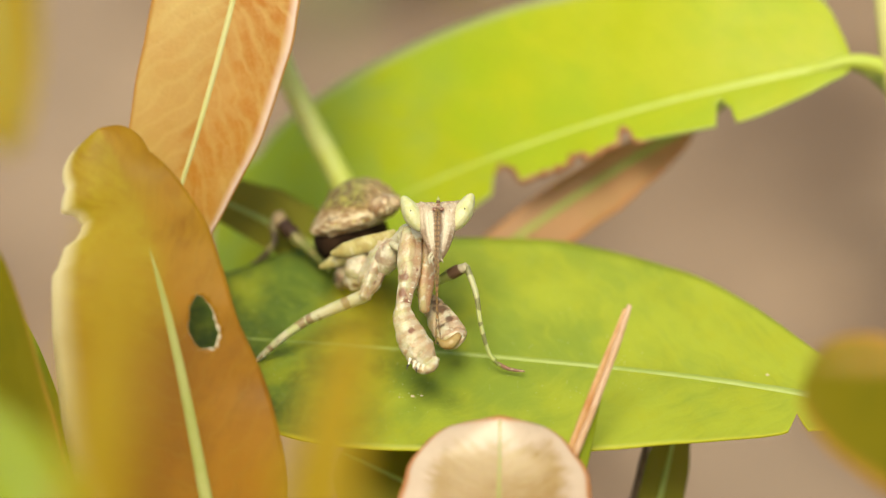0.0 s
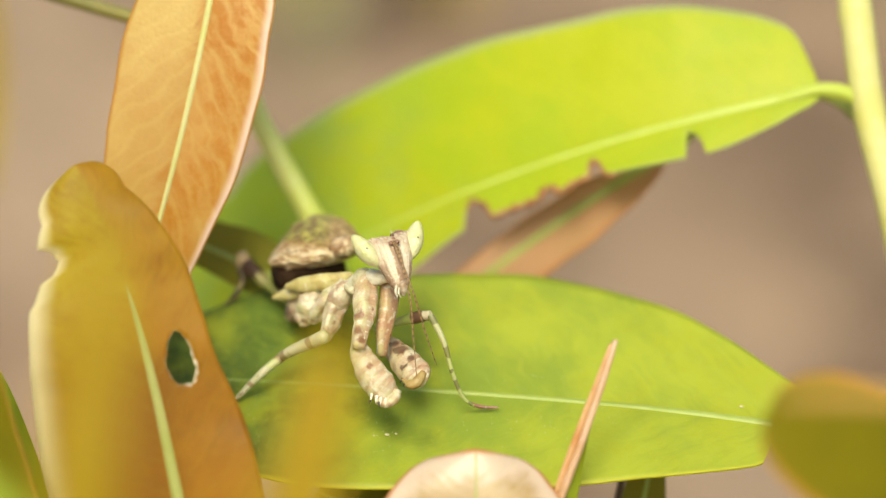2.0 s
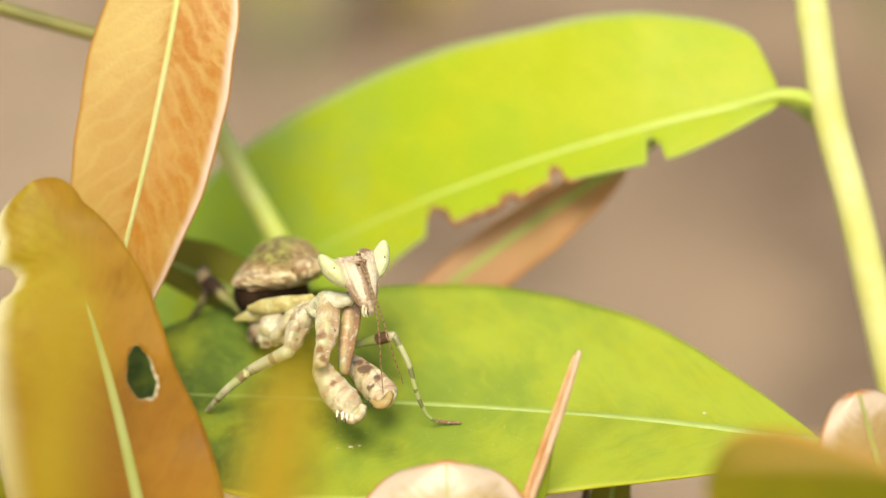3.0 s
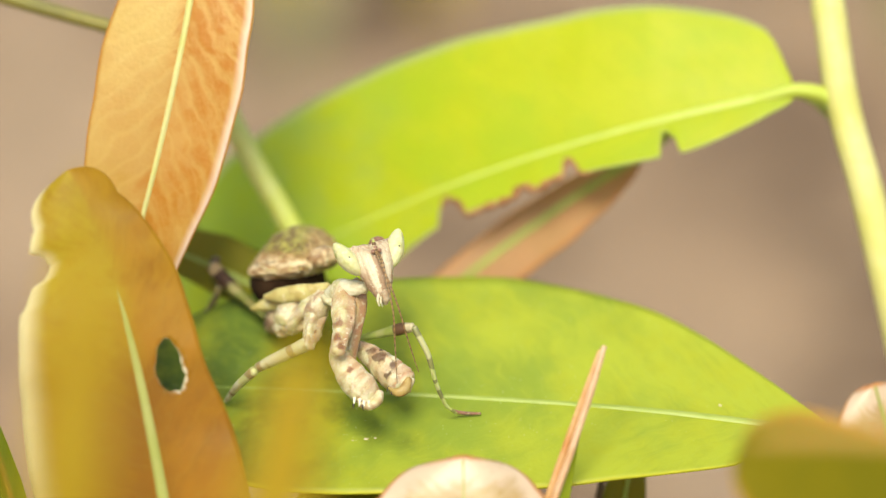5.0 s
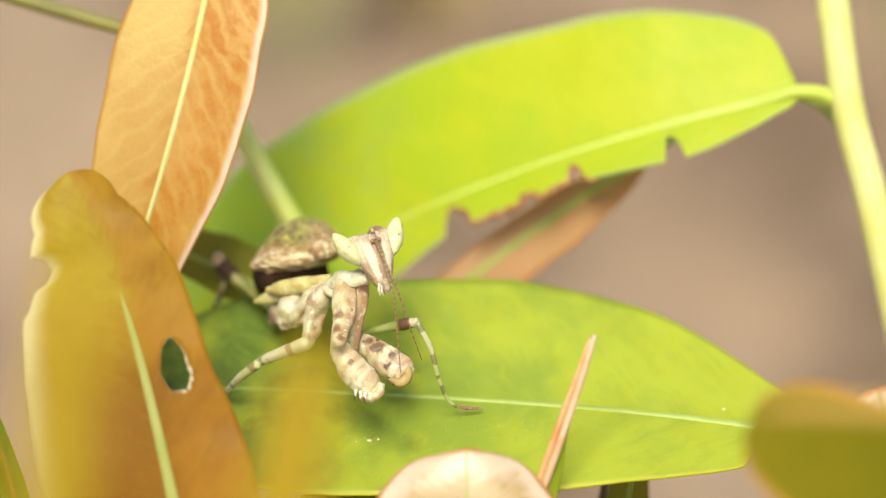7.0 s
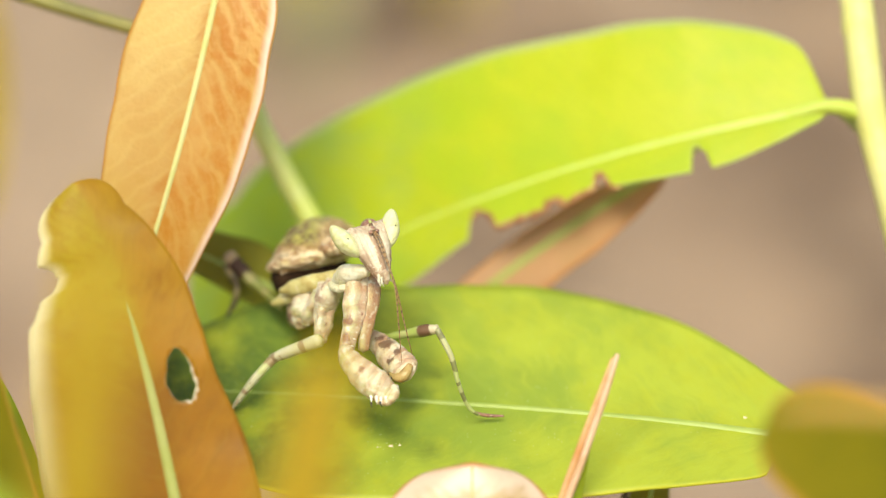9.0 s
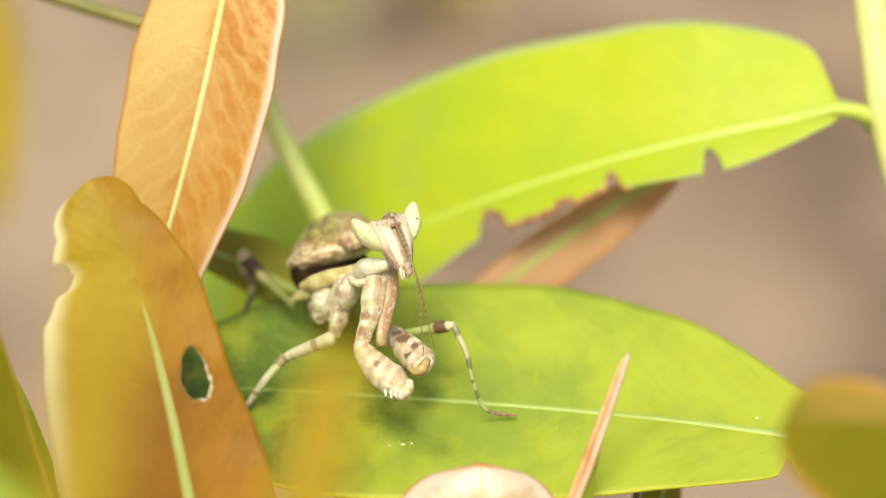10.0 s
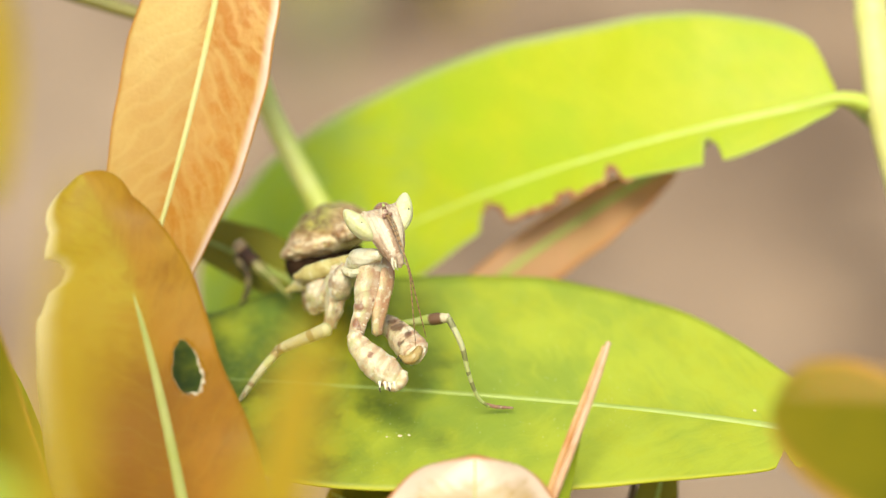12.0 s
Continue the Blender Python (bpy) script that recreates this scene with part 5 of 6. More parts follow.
    part("claw", limb(inside(fem, (-2.2, -4.5, -9.8), (-2.2, -4.6, -10.3)), (0.1, 0.02), seg=6, steps=3), SPINE_DARK, fem)
    at = m((-1.7, -1.5, -4.1))[0]
    p["coxaR"] = part("foreleg_coxa", limb(m((-1.7, 0.0, 1.4), (-1.5, -0.4, -0.9), (-1.6, -0.9, -2.8), (-1.5, -1.3, -5.2)), (0.75, 0.85, 0.75, 0.45), seg=20, lumps=0.08, ridge=0.1), INNER_SKIN, mantis,
                      "rosy brown inner side of the foreleg", at=at)
    at = m((1.7, -1.5, -7.6))[0]
    flecks = [(q - at, r) for q, r in zip(m((-0.5, -2.3, -4.8), (-1.1, -2.1, -4.0), (0.6, -2.4, -5.8), (-0.0, -2.5, -6.7)), (0.55, 0.4, 0.36, 0.3))]
    spotted_skin = limb_skin("mantis_spotted_femur", rgb(0.50, 0.41, 0.25), rgb(0.41, 0.24, 0.15), rgb(0.072, 0.027, 0.0111), 4.0, 0.03, 1000.0, flecks, creases=6)
    fem = part("foreleg_femur", limb(m((-2.6, -1.4, -3.1), (-1.5, -1.5, -4.4), (-0.4, -1.6, -5.9), (0.6, -1.7, -7.3), (1.0, -1.7, -8.0)),
                                     (0.62, 0.98, 1.3, 1.36, 1.0), seg=36, steps=16, flat=0.7, lumps=0.06, ridge=0.07, folds=(0.09, 6)), spotted_skin, mantis, "swollen pinkish foreleg with dark flecks", at=at)
    p["femR"] = fem
    part("foreleg_tibia", limb(inside(fem, (1.5, -2.0, -7.4), (1.1, -2.3, -8.2), (0.5, -2.5, -8.4), (-0.2, -2.6, -7.8)), (0.35, 0.48, 0.4, 0.12), seg=14, steps=6), TAN_SKIN, fem, "tan folded shin")
    for a, b in (((-0.2, -2.5, -7.7), (-0.4, -2.7, -8.1)), ((0.1, -2.6, -8.0), (-0.0, -2.8, -8.5)), ((0.5, -2.6, -8.2), (0.4, -2.8, -8.6))):
        part("spine", limb(inside(fem, a, b), (0.12, 0.03), seg=6, steps=3), SPINE_DARK, fem)

    # walking legs
    at = m((-15.8, 3.5, -9.3))[0]
    leg = part("leg_shank", limb(m((-11.7, 2.6, -6.1), (-13.5, 2.6, -7.4), (-14.7, 3.0, -8.4), (-15.7, 3.4, -9.3)), (0.42, 0.36, 0.3, 0.22), seg=10), LEG_SKIN, mantis, "slender banded walking leg", at=at)
    part("tarsus", limb(inside(leg, (-15.4, 3.2, -9.1), (-15.8, 3.4, -9.4), (-16.2, 3.5, -9.7)), (0.24, 0.2, 0.12), seg=8), LEG_SKIN, leg)
    p["tibL"] = leg
    at = m((-11.7, 3.0, -6.2))[0]
    p["femoL"] = part("leg_femur", limb(m((-11.7, 2.6, -6.1), (-10.1, 2.2, -5.4), (-8.4, 1.9, -4.7), (-6.7, 1.6, -4.0)), (0.42, 0.5, 0.55, 0.6), seg=12), LEG_SKIN, mantis,
                      "pale greenish walking leg with brown ring", at=at)
    at = m((5.8, 1.0, -10.2))[0]
    leg = part("leg_shank", limb(m((2.0, 0.4, -1.5), (2.8, -0.2, -3.8), (3.2, -0.2, -6.4), (3.9, 0.3, -8.8), (4.8, 0.6, -9.9)), (0.28, 0.24, 0.19, 0.16, 0.13), seg=10), SHANK_SKIN, mantis,
               "slender ringed walking leg", at=at)
    part("tarsus", limb(inside(leg, (4.6, 0.6, -9.7), (5.6, 0.9, -10.2), (6.9, 0.7, -10.4)), (0.16, 0.17, 0.1), seg=8), ROSE_SKIN, leg)
    p["tibR"] = leg
    at = m((1.9, 0.5, -1.5))[0]
    p["femoR"] = part("leg_femur", limb(m((2.0, 0.4, -1.5), (0.9, 1.0, -2.0), (-0.4, 1.8, -2.7), (-2.4, 3.0, -3.8)), (0.4, 0.54, 0.36, 0.3), seg=18, steps=8, lumps=0.12), KNEE_SKIN, mantis, at=at)
    at = m((-16.6, 12.0, -1.0))[0]
    leg = part("leg_shank", limb(m((-14.6, 11.6, 2.9), (-15.1, 11.6, 2.1), (-15.0, 11.4, 0.8), (-15.6, 11.4, -0.2), (-16.5, 11.6, -1.0)), (0.45, 0.42, 0.3, 0.26, 0.2), seg=10), HIND_SKIN, mantis,
               "dark mottled hind leg", at=at)
    part("tarsus", limb(inside(leg, (-15.6, 11.4, -0.4), (-16.4, 11.6, -1.0), (-17.1, 11.8, -1.3)), (0.24, 0.2, 0.12), seg=8), HIND_SKIN, leg)
    p["tibH"] = leg
    at = m((-14.8, 12.0, 2.8))[0]
    p["femoH"] = part("leg_femur", limb(m((-14.8, 11.6, 3.0), (-13.5, 10.6, 1.5), (-11.7, 9.6, -0.2), (-9.9, 8.0, -1.8)), (0.6, 0.64, 0.36, 0.3), seg=18, steps=8, lumps=0.2), HIND_KNEE_SKIN, mantis, at=at)
    return mantis, p


mantis, limbs = build_mantis()


# ---- what moves ----
def sway(ob, rows):
    """Keys a leaf: seconds, sideways and upward millimetres, and its turn in degrees about the line of sight."""
    home = Matrix.Translation(ob.location)
    walk(ob, [(t, Matrix.Translation((x * MM, 0, z * MM)) @ home @ pose(0, 0, 0, 0, turn, 0)) for t, x, z, turn in rows])


def stir(ob, rows, lean=0.0):
    """Keys a part of the mantis: seconds, sideways and upward millimetres, its turn about the line of sight, yaw, and pitch, in degrees.
    lean: the way the limb points, from upright, so that its pitch swings its far end to or from the lens."""
    home = Matrix.Translation(ob.location)
    fore, aft = pose(0, 0, 0, 0, lean, 0), pose(0, 0, 0, 0, -lean, 0)
    walk(ob, [(t, Matrix.Translation((x * MM, 0, z * MM)) @ home @ pose(0, 0, 0, 0, turn, 0) @ fore @ pose(0, 0, 0, pitch, 0, yaw) @ aft)
              for t, x, z, turn, yaw, pitch in rows])


def motions():
    sway(leaves["front"], [
    (0, 0, 0, 0), (0.5, -0.34, -0.24, -0.3), (1, -0.23, -0.05, 0.1), (1.5, 0.18, 0.06, 0.3), (2, 0.45, 0.57, 0.5),
    (2.5, 0.93, 0.81, 0.7), (3, 0.39, 0.67, 0.5), (3.5, 1.72, 0.18, 2.7), (5.5, 1.11, 0.67, 2.5), (6, -0.35, 0.24, 2.9),
    (6.5, -0.22, 0.42, -0.2), (7, 1.53, 0.63, 0.3), (9, 0.14, 0.17, 0.4), (9.5, -0.09, -0.29, 0), (10, 0.28, 0.06, 0.4),
    (10.5, 0.17, 0.05, 0.4), (11, 0.31, 0.14, 0.2), (11.5, -0.17, -0.28, 0.4), (12, -0.2, -0.16, 0.2)])
    sway(leaves["blade"], [
    (0, 0, 0, 0), (0.5, -0.02, -0.07, 0), (1, -0.19, 0.09, 0), (1.5, 0.58, -0.18, 0), (2, 1.12, -0.04, 0),
    (2.5, 1.23, 0.06, 0), (3, 1.32, -0.19, 0), (3.5, 2.17, -0.51, 0), (5.5, 1.86, -0.38, 0), (6, 0.94, 0.5, 0),
    (6.5, 0.82, 0.35, 0), (7, 0.99, 0.71, 0), (9, 0.95, -0.25, 0), (9.5, 0.54, -0.47, 0), (10, 0.78, -0.28, 0),
    (10.5, 0.07, -0.05, 0), (11, 0.35, -0.1, 0), (11.5, -0.18, -0.03, 0), (12, -0.58, 0.1, 0)])
    sway(leaves["bottom"], [
    (0, 0, 0, 0), (0.5, 0, 0.04, 0), (1, 0.01, 0.07, 0), (1.5, 0.01, 0.11, 0), (2, 0.14, 0.35, 0),
    (2.5, 0.26, 0.58, 0), (3, 0.78, 0.33, 0), (3.5, 1.29, 0.07, 0), (5.5, 0.68, 0.09, 0), (6, 0.48, 0.14, 0),
    (6.5, -0.31, 0.39, 0), (7, 0.85, 0.8, 0), (9, -0.47, 0.21, 0), (9.5, -0.83, -0.24, 0), (10, -0.73, 0.02, 0),
    (10.5, -0.63, 0.27, 0), (11, -0.76, 0.19, 0), (11.5, -0.88, 0.1, 0), (12, -1.01, 0.03, 0)])
    sway(leaves["bright"], [
    (0, 0, 0, 0), (0.5, -0.23, -0.01, 0), (1, -0.47, -0.02, 0), (1.5, -0.7, -0.04, 0), (2, -0.75, -0.39, 0),
    (2.5, -0.8, -0.75, 0), (3, -2.0, -3.9, 0), (3.5, -1.6, -4.14, 0), (5.5, -1.25, -3.03, 0), (6, -2.17, -3.24, 0),
    (6.5, -1.23, -0.67, 0), (7, -0.7, -0.96, 0), (9, -1.21, -0.3, 0), (9.5, -0.85, -0.18, 0), (10, -0.77, 0.17, 0),
    (10.5, -0.69, 0.51, 0), (11, -0.85, 0.66, 0), (11.5, -1.01, 0.8, 0), (12, -1.16, 0.95, 0)])
    sway(leaves["fringe"], [
    (0, 0, 0, 0), (0.5, -0.17, 0.04, 0), (1, -0.34, 0.09, 0), (1.5, -0.52, 0.13, 0), (2, -0.46, -0.14, 0),
    (2.5, -0.4, -0.42, 0), (3, -1.4, -3.1, 0), (3.5, -1.1, -3.34, 0), (5.5, -0.74, -2.4, 0), (6, -1.47, -2.56, 0),
    (6.5, -0.82, -0.36, 0), (7, -0.31, -0.61, 0), (9, -0.89, 0, 0), (9.5, -0.67, 0.09, 0), (10, -0.63, 0.37, 0),
    (10.5, -0.59, 0.65, 0), (11, -0.7, 0.78, 0), (11.5, -0.81, 0.9, 0), (12, -0.91, 1.03, 0)])
    sway(leaves["red"], [
    (0, 0, 0, 0), (0.5, -0.14, 0, -0.5), (1, -0.29, 0, -1), (1.5, -0.43, 0, -1.5), (2, 0.14, 0, -1.1),
    (2.5, 0.72, -0.02, -0.8), (3, 0.79, -0.03, -1.2), (3.5, 0.87, -0.03, -1.7), (5.5, 0.34, -0.01, -0.4), (6, -0.86, 0.03, -1.2),
    (6.5, -0.97, 0.01, -2.1), (7, 1.26, -0.03, 1.2), (9, -0.04, 0, 0.4), (9.5, -0.81, 0.01, -1.1), (10, -0.49, 0.01, -1),
    (10.5, -0.18, 0, -0.9), (11, -0.38, 0.01, -0.9), (11.5, -0.59, 0, -0.9), (12, -0.8, 0.01, -0.9)])
    stir(limbs["feeler"][1], [(0, 0, 0, 0, 0, 0), (1, 0, 0, -8, 0, 0), (2.5, 0, 0, -8, 0, 0), (5.5, 0, 0, -9, 0, 0), (7, 0, 0, -9, 0, 0), (9, 0, 0, -4, 0, 0), (12, 0, 0, -4, 0, 0)])
    sway(leaves["near"], [
    (0, 0, 0, 0), (0.5, 0.07, 0.26, 0), (1, 0.15, 0.52, 0), (1.5, 0.22, 0.78, 0), (2, 0.46, 1.04, 0),
    (2.5, 0.69, 1.29, 0), (3, 1.22, 1.08, 0), (3.5, 1.74, 0.88, 0), (5.5, 0.25, 1.11, 0), (6, 0.09, 1.57, 0),
    (6.5, -2.75, 3.36, 0), (7, 0.78, 1.2, 0), (9, 0.14, 1.58, 0), (9.5, -0.52, 1.22, 0), (10, -0.27, 1.37, 0),
    (10.5, -0.04, 1.52, 0), (11, -0.51, 1.62, 0), (11.5, -1, 1.71, 0), (12, -1.47, 1.82, 0)])
    sway(leaves["near_two"], [
    (0, 0, 0, 0), (0.5, 0.13, 0.23, 0), (1, 0.27, 0.46, 0), (1.5, 0.41, 0.69, 0), (2, 0.98, 0.88, 0),
    (2.5, 1.54, 1.07, 0), (3, 1.71, 1.19, 0), (3.5, 1.87, 1.32, 0), (5.5, 1.62, 1.77, 0), (6, -0.19, 1.47, 0),
    (6.5, -0.23, 6.5, 0), (7, 0.9, 1.25, 0), (9, 0.47, 1.53, 0), (9.5, -0.27, 1.05, 0), (10, -0.04, 1.08, 0),
    (10.5, 0.19, 1.11, 0), (11, -0.25, 1.19, 0), (11.5, -0.7, 1.27, 0), (12, -1.14, 1.35, 0)])
    sway(leaves["back"], [
    (0, 0, 0, 0), (0.5, 0.1, -0.07, -0.6), (1, 0.01, -0.05, -0.4), (1.5, 0.03, -0.03, -0.2), (2, 0, 0.06, -0.1),
    (2.5, -0.04, 0.08, 0.3), (3, 0.05, 0.17, 0.5), (3.5, -0.02, 0.33, 0.7), (5.5, -0.07, 0.06, 1.3), (6, -0.1, 0.03, 1.1),
    (6.5, -0.06, -0.2, -0.7), (7, -0.09, -0.01, -0.5), (9, 0.26, -0.25, 0.9), (9.5, 0.15, -0.25, 0.9), (10, 0.1, -0.39, 1.3),
    (10.5, 0.19, -0.38, 1.2), (11, 0.15, -0.29, 0.9), (11.5, 0.07, -0.39, 0.7), (12, 0.23, -0.24, 0.4)])
    stir(limbs["body"], [
    (0, 0, 0, 0, 0, 0), (0.5, -0.21, 0.16, 3, 0, 0), (1, -0.94, -0.22, 6, 0, 0), (1.5, -1.28, -0.23, 7.7, 0, 0), (2, -1.33, -0.27, 9.3, 0, 0),
    (2.5, -0.82, -0.58, 11, 0, 0), (3, -1.29, -1.09, 10.8, -0.2, 0), (3.5, -1.06, -0.98, 10.7, -0.4, 0), (5.5, -1.59, -0.54, 10, -1.3, 0), (6, -2.27, -0.05, 9.7, -1.6, 0),
    (6.5, -1.7, 0.57, 9.3, -1.8, 0), (7, -1.48, 0.04, 9, -2, 0), (9, -2.81, 0.89, 4, -10, 0), (9.5, -2.62, 0.8, 3.3, -10.2, 0), (10, -2.24, 1.18, 2.7, -10.3, 0),
    (10.5, -2.38, 1.28, 2, -10.5, 0), (11, -2.42, 1.22, 2, -10.7, 0), (11.5, -2.6, 1.33, 2, -10.8, 0), (12, -2.62, 1.28, 2, -11, 0)], 0.0)
    stir(limbs["head"], [
    (0, 0, 0, 0, 0, 0), (0.5, -0.39, 0.45, -4.8, 8, 0), (1, -1.34, 0.41, -10.1, 14, 0), (1.5, -1.69, 0.42, -10.1, 15.3, 1.3), (2, -1.69, 0.41, -9.5, 16.7, 2.7),
    (2.5, -0.79, 0.24, -10.3, 18, 4), (3, -1.17, -0.2, -9, 18.3, 4.3), (3.5, -0.99, -0.15, -9.8, 18.7, 4.7), (5.5, -1.59, 0.39, -9, 20, 6), (6, -2.23, 1.09, -10.6, 20, 6),
    (6.5, -1.9, 1.82, -12.7, 20, 6), (7, -1.66, 1.1, -11.3, 20, 6), (9, -3.84, 2.3, -13.3, 26, 6), (9.5, -3.64, 2.26, -13.2, 26, 6), (10, -3.15, 2.69, -13.8, 26, 6),
    (10.5, -3.36, 2.81, -14.5, 26, 6), (11, -3.32, 2.7, -14.7, 26, 6), (11.5, -3.63, 2.92, -14.8, 26, 6), (12, -3.67, 2.8, -14.1, 26, 6)], 0.0)
    stir(limbs["coxaL"], [
    (0, 0, 0, 0, 0, 0), (0.5, -0.25, 0.17, -0.3, 0, 4.9), (1, -0.97, -0.21, -1.4, 0, 6.4), (1.5, -1.31, -0.31, -0.2, 0, 11.1), (2, -1.36, -0.36, 0.6, 0, 12.1),
    (2.5, -0.81, -0.73, 3.4, 0, 18.4), (3, -1.26, -1.24, 2.3, 0, 18.7), (3.5, -1.05, -1.13, 2.3, 0, 17.1), (5.5, -1.61, -0.7, -0.7, 0, 19.5), (6, -2.29, -0.21, 0, 0, 16.4),
    (6.5, -1.72, 0.42, 0, 0, 19.9), (7, -1.5, -0.12, 0.8, 0, 20), (9, -2.4, 0.68, 3.5, 0, -6.7), (9.5, -2.21, 0.61, 5.2, 0, -8.2), (10, -1.84, 0.98, 7, 0, -7.3),
    (10.5, -1.98, 1.08, 6.3, 0, -17.7), (11, -2.02, 1.01, 6.6, 0, -9.3), (11.5, -2.19, 1.13, 6, 0, -9.4), (12, -2.21, 1.08, 6.2, 0, -12.2)], -175.9)
    stir(limbs["femL"], [
    (0, 0, 0, 0, 0, 0), (0.5, -0.22, 0.36, -1.9, 0, 0), (1, -0.82, 0.04, -5.4, 0, 0), (1.5, -1.26, 0.17, -6.3, 0, 0), (2, -1.38, 0.18, -5.6, 0, 0),
    (2.5, -1.01, 0.21, -10.6, 0, 0), (3, -1.38, -0.29, -9, 0, 0), (3.5, -1.18, -0.29, -9.9, 0, 0), (5.5, -1.49, 0.28, -9.7, 0, 0), (6, -2.23, 0.58, -8.6, 0, 0),
    (6.5, -1.65, 1.43, -10.2, 0, 0), (7, -1.5, 0.9, -10.3, 0, 0), (9, -2.76, 0.52, -20.6, 0, 0), (9.5, -2.74, 0.44, -21.1, 0, 0), (10, -2.55, 0.86, -19.8, 0, 0),
    (10.5, -2.65, 0.81, -21.1, 0, 0), (11, -2.7, 0.85, -22.1, 0, 0), (11.5, -2.81, 0.95, -21.8, 0, 0), (12, -2.86, 0.86, -20.5, 0, 0)], 0.0)
    stir(limbs["femR"], [
    (0, 0, 0, 0, 0, -38.6), (0.5, -0.3, 0.3, -4.9, 0, -41), (1, -0.36, 0.17, -7.6, 0, -36.3), (1.5, -0.57, 0.15, -10, 0, -33.9), (2, -0.69, 0.06, -8.8, 0, -37.4),
    (2.5, 0.11, 0, -13.7, 0, -28.4), (3, -0.32, -0.62, -9.1, 0, -30.2), (3.5, -0.03, -0.57, -14.8, 0, -27.7), (5.5, -0.24, 0.05, -13.4, 0, -22), (6, -0.96, 0.12, -5.8, 0, -16.4),
    (6.5, -0.52, 1.4, -14.8, 0, -19.7), (7, -0.41, 1.01, -17.1, 0, -16.9), (9, -2.06, 1.68, -11.5, 0, -37.1), (9.5, -1.83, 1.67, -10.7, 0, -35.9), (10, -1.64, 2.06, -12.9, 0, -38.5),
    (10.5, -1.69, 2.1, -10.4, 0, -41), (11, -1.69, 2.08, -10.5, 0, -39.1), (11.5, -1.94, 2.39, -12.7, 0, -42.8), (12, -2.04, 2.31, -11.5, 0, -41.7)], -44.2)
    stir(limbs["coxaR"], [
    (0, 0, 0, 4, 0, 0), (0.5, -0.45, -0.11, 8, 0, 0), (1, -0.9, -0.21, 8, 0, 0), (1.5, -1.35, -0.31, 8, 0, 0), (2, -1.23, -0.44, 8, 0, 0),
    (2.5, -1.1, -0.58, 8, 0, 0), (3, -1.21, -0.9, 8, 0, 0), (3.5, -1.31, -1.23, 8, 0, 0), (5.5, -2.1, -0.07, 8, 0, 0), (6, -2.06, 0.47, 8, 0, 0),
    (6.5, -2.06, 0.93, 8, 0, 0), (7, -2.14, 0.38, 8, 0, 0), (9, -3.05, 1, 8, 0, 0), (9.5, -2.85, 1.08, 8, 0, 0), (10, -2.63, 1.22, 8, 0, 0),
    (10.5, -2.41, 1.35, 8, 0, 0), (11, -2.53, 1.39, 8, 0, 0), (11.5, -2.66, 1.4, 8, 0, 0), (12, -2.78, 1.45, 8, 0, 0)], 0.0)
    stir(limbs["tibR"], [
    (0, 0, 0, 0, 0, 0), (0.5, 0, 0.18, -0.7, 0, 7), (1, 0.01, 0.11, -4.6, 0, 13.2), (1.5, -0.01, 0.03, -5.9, 0, 17.1), (2, -0.04, -0.09, -5.9, 0, 14.6),
    (2.5, 0.05, -0.19, -4.3, 0, 20), (3, -0.11, -0.46, -5.8, 0, 22.5), (3.5, 0.15, -0.56, -5.7, 0, 21), (5.5, 0.26, -0.32, -6.9, 0, 22), (6, 0.08, -0.39, -7.7, 0, 16.6),
    (6.5, 0.04, 0.53, -5.1, 0, 20.3), (7, 0.15, 0.25, -5.9, 0, 23.7), (9, 0.08, 0.16, -6.7, 0, 22.5), (9.5, 0.08, 0.04, -6.4, 0, 22.9), (10, 0.14, 0.16, -4.8, 0, 22.2),
    (10.5, 0.1, 0.21, -5.2, 0, 21), (11, 0.09, 0.17, -4.8, 0, 21.3), (11.5, 0.02, 0.16, -5.2, 0, 20.7), (12, 0.08, 0.09, -5.6, 0, 20.6)], -24.0)
    stir(limbs["femoR"], [
    (0, 0, 0, 0, 0, 0), (0.5, -0.05, 0.01, 5, 0, 0), (1, -0.51, -0.55, 10, 0, 0), (1.5, -0.61, -0.92, 15, 0, 0), (2, -0.71, -0.91, 15.2, 0, 0),
    (2.5, -0.24, -1.16, 15.5, 0, 0), (3, -0.52, -1.7, 15.7, 0, 0), (3.5, -0.3, -1.7, 16, 0, 0), (5.5, -0.3, -1.6, 16.9, 0, 0), (6, -0.77, -1.44, 17.1, 0, 0),
    (6.5, -0.34, -0.53, 17.4, 0, 0), (7, -0.22, -1.07, 17.6, 0, 0), (9, -0.44, -1.14, 18.6, 0, 0), (9.5, -0.39, -1.27, 18.8, 0, 0), (10, -0.14, -0.99, 19, 0, 0),
    (10.5, -0.27, -0.89, 19.3, 0, 0), (11, -0.23, -0.92, 19.5, 0, 0), (11.5, -0.36, -0.92, 19.8, 0, 0), (12, -0.36, -1.01, 20, 0, 0)], 0.0)
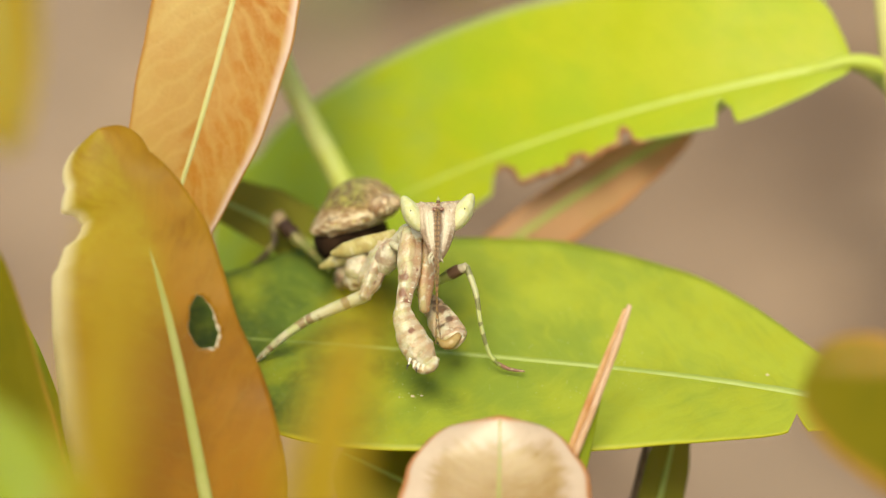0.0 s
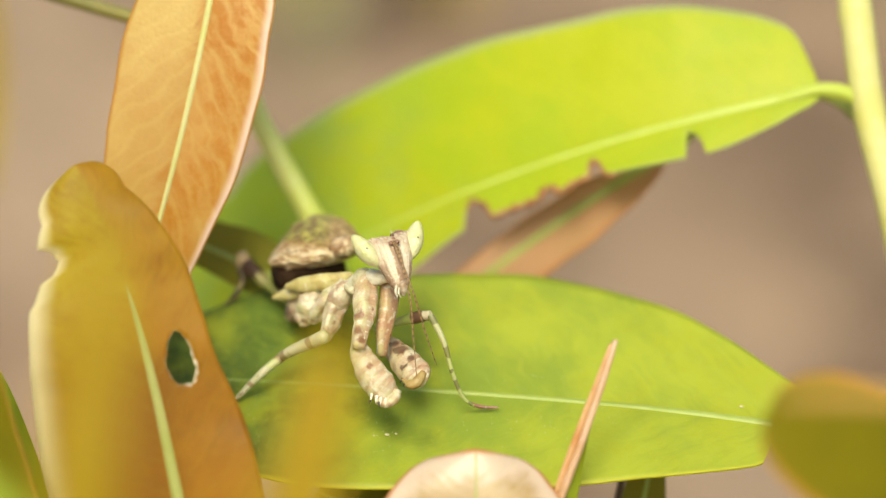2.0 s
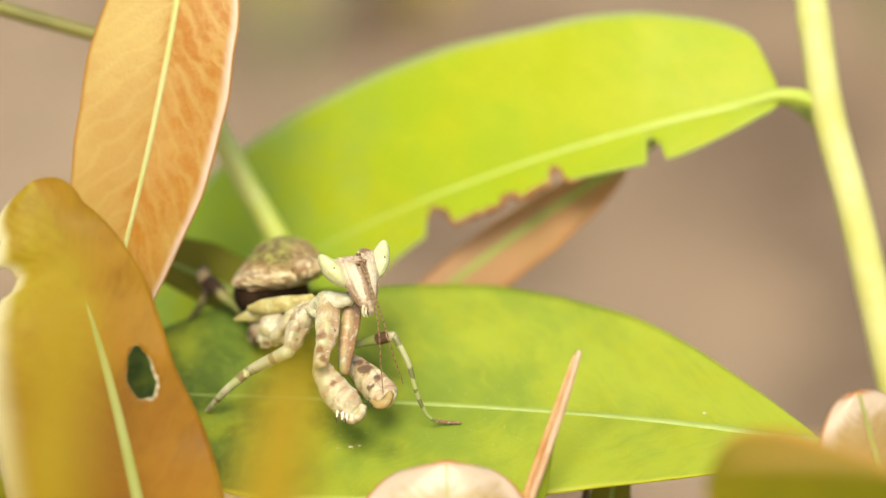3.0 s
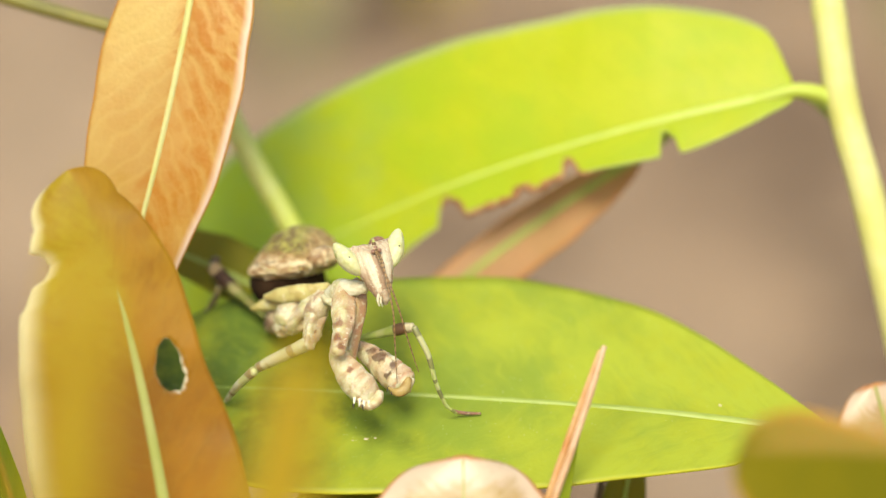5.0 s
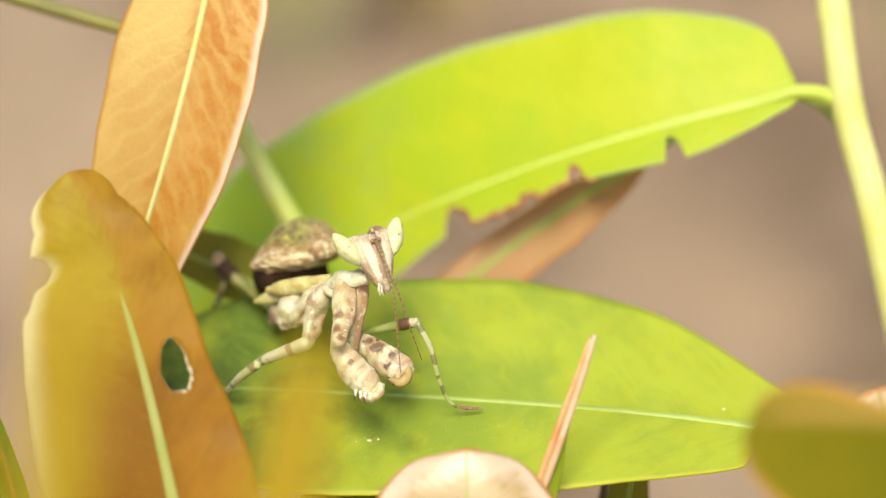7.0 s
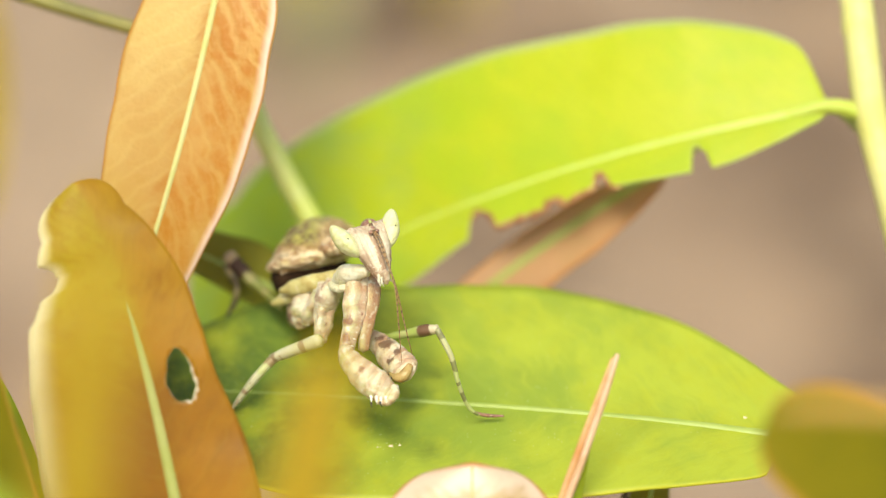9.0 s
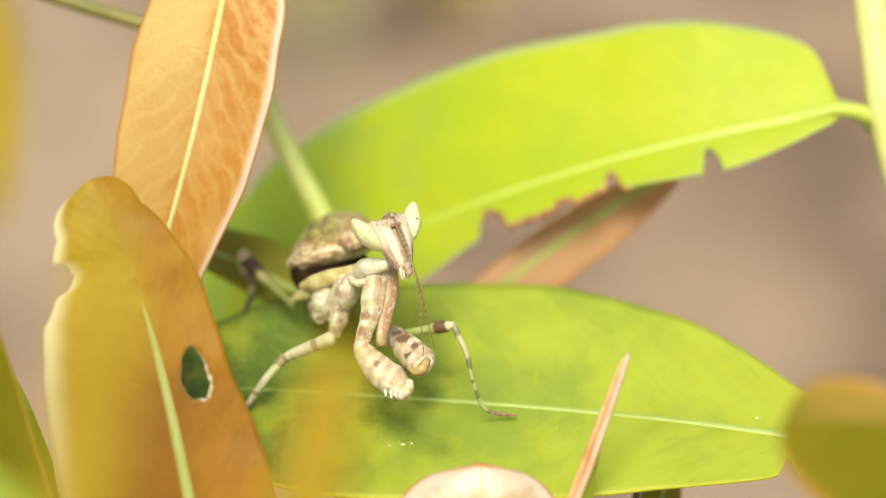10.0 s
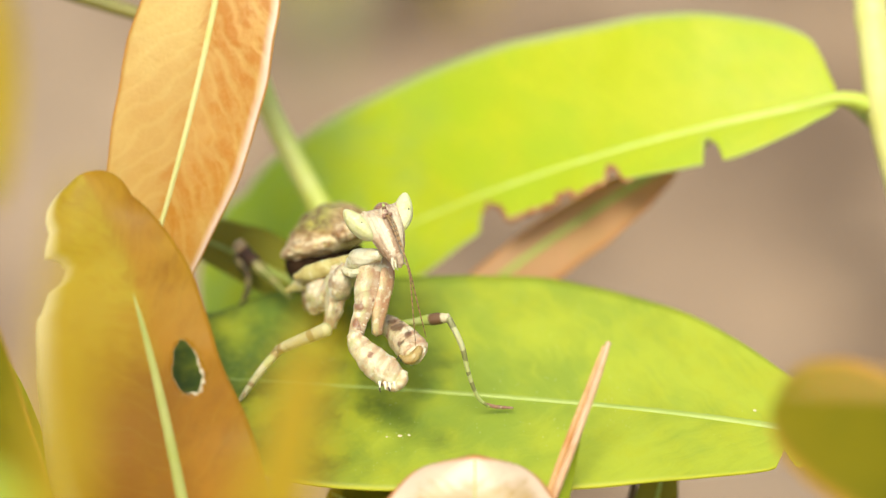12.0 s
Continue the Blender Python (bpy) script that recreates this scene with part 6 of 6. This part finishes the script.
    stir(limbs["coxaM"], [
    (0, 0, 0, 0, 0, 13.7), (0.5, -0.21, 0.16, 0.7, 0, 2.9), (1, -0.95, -0.22, -3, 0, 21.2), (1.5, -1.29, -0.23, -3.1, 0, 21), (2, -1.36, -0.26, -4.6, 0, 22.6),
    (2.5, -0.86, -0.56, 3.2, 0, 26.1), (3, -1.33, -1.07, -2.2, 0, 36.5), (3.5, -1.11, -0.96, -0.3, 0, 30.3), (5.5, -1.63, -0.52, -11.6, 0, 28.2), (6, -2.32, -0.02, -9.9, 0, 35),
    (6.5, -1.72, 0.58, -6.5, 0, -6.8), (7, -1.52, 0.05, -8.1, 0, 13.7), (9, -2.84, 0.9, -15.3, 0, 10.2), (9.5, -2.64, 0.8, -11.6, 0, 6.1), (10, -2.26, 1.19, -8.4, 0, -6.8),
    (10.5, -2.4, 1.29, -10.9, 0, -6.8), (11, -2.44, 1.23, -10.5, 0, -6.8), (11.5, -2.61, 1.33, -11.8, 0, -6.8), (12, -2.64, 1.29, -11.3, 0, -6.8)], -160.1)
    stir(limbs["tibL"], [
    (0, 0, 0, 0, 0, 0), (0.5, 0.08, 0.03, -1.1, 0, -3.3), (1, 0.16, 0.05, -2.3, 0, -5.6), (1.5, 0.24, 0.08, -3.4, 0, -5.6), (2, 0.55, 0.28, -2.2, 0, -5.6),
    (2.5, 0.88, 0.48, -1.1, 0, -5.6), (3, 1.2, 0.5, -1.8, 0, 22.2), (3.5, 1.52, 0.52, -2.8, 0, 36.1), (5.5, 1.19, 0.61, -4.3, 0, 37.9), (6, 0.31, 1.15, -2.6, 0, 33.8),
    (6.5, -0.24, 0.74, -4.7, 0, 30.6), (7, 1.07, 1.29, 0.3, 0, 35.2), (9, -0.08, 0.57, -10.1, 0, 0.3), (9.5, -0.24, -0.01, -11.9, 0, 2.5), (10, -0.18, 0.21, -11.9, 0, 0.5),
    (10.5, -0.11, 0.43, -11.9, 0, -1.4), (11, -0.19, 0.36, -12, 0, -1.7), (11.5, -0.26, 0.29, -12, 0, -0.5), (12, -0.34, 0.22, -12.1, 0, -1.4)], 52.4)
    stir(limbs["femoL"], [
    (0, 0, 0, 0, 0, 0), (0.5, 0.03, 0.12, -0.1, 0, 11.2), (1, 0.06, 0.24, -0.4, 0, 19), (1.5, 0.1, 0.36, -0.7, 0, 25.5), (2, 0.51, 0.5, -1, 0, 31.2),
    (2.5, 0.92, 0.64, -1.5, 0, 36.3), (3, 0.66, 0.26, -2.8, 0, 31.7), (3.5, 0.39, -0.11, -3.8, 0, 26.7), (5.5, -0.09, -0.02, -1.1, 0, 16.7), (6, -0.71, 0.6, -4.1, 0, 16.8),
    (6.5, -1.22, 0.41, 1.9, 0, 6.2), (7, 0.11, 0.52, 1.9, 0, 26), (9, -0.69, 1.23, 2.1, 0, 26.3), (9.5, -0.99, 0.74, -0.7, 0, 20.9), (10, -0.91, 0.98, 0.2, 0, 21.5),
    (10.5, -0.84, 1.22, 1.3, 0, 22), (11, -0.92, 1.15, 0.8, 0, 21.8), (11.5, -1, 1.07, 0.5, 0, 21.5), (12, -1.07, 1.01, 0, 0, 21.3)], 65.9)
    stir(limbs["tibH"], [
    (0, 0, 0, 0, 0, 0), (0.5, -0.01, -0.01, -3, 0, 0), (1, -0.01, -0.02, -6.1, 0, 0), (1.5, -0.02, -0.03, -9.5, 0, 0), (2, -0.03, -0.04, -9, 0, 0),
    (2.5, -0.04, -0.05, -8.4, 0, 0), (3, 0, -0.03, -9.8, 0, 0), (3.5, 0.04, -0.01, -11.4, 0, 0), (5.5, 0.2, 0.05, -18.6, 0, 0), (6, 0.28, 0.18, -22.1, 0, 0),
    (6.5, 0.35, 0.31, -25.1, 0, 0), (7, 0.43, 0.43, -22.5, 0, 0), (9, -0.27, 0.17, -25.2, 0, 0), (9.5, -0.14, 0.15, -28.8, 0, 0), (10, 0, 0.14, -28.9, 0, 0),
    (10.5, 0.14, 0.14, -29.1, 0, 0), (11, 0.08, 0.11, -29.4, 0, 0), (11.5, 0.02, 0.09, -29.7, 0, 0), (12, -0.03, 0.06, -29.9, 0, 0)], 0.0)
    stir(limbs["femoH"], [
    (0, 0, 0, 0, 0, 0), (0.5, -0.25, -0.03, 0, 0, 0), (1, -0.51, -0.05, 0, 0, 0), (1.5, -0.76, -0.07, 0, 0, 0), (2, -0.72, -0.05, 0, 0, 0),
    (2.5, -0.68, -0.04, 0, 0, 0), (3, -0.81, -0.25, 0, 0, 0), (3.5, -0.94, -0.46, 0, 0, 0), (5.5, -1.2, -0.27, 0, 0, 0), (6, -1.31, 0.23, 0, 0, 0),
    (6.5, -1.44, 0.69, 0, 0, 0), (7, -1.18, 0.53, 0, 0, 0), (9, -2.06, 1.07, 0, 0, 0), (9.5, -2.2, 0.82, 0, 0, 0), (10, -2.08, 0.99, 0, 0, 0),
    (10.5, -1.97, 1.15, 0, 0, 0), (11, -2.05, 1.13, 0, 0, 0), (11.5, -2.14, 1.09, 0, 0, 0), (12, -2.21, 1.07, 0, 0, 0)], 0.0)


motions()
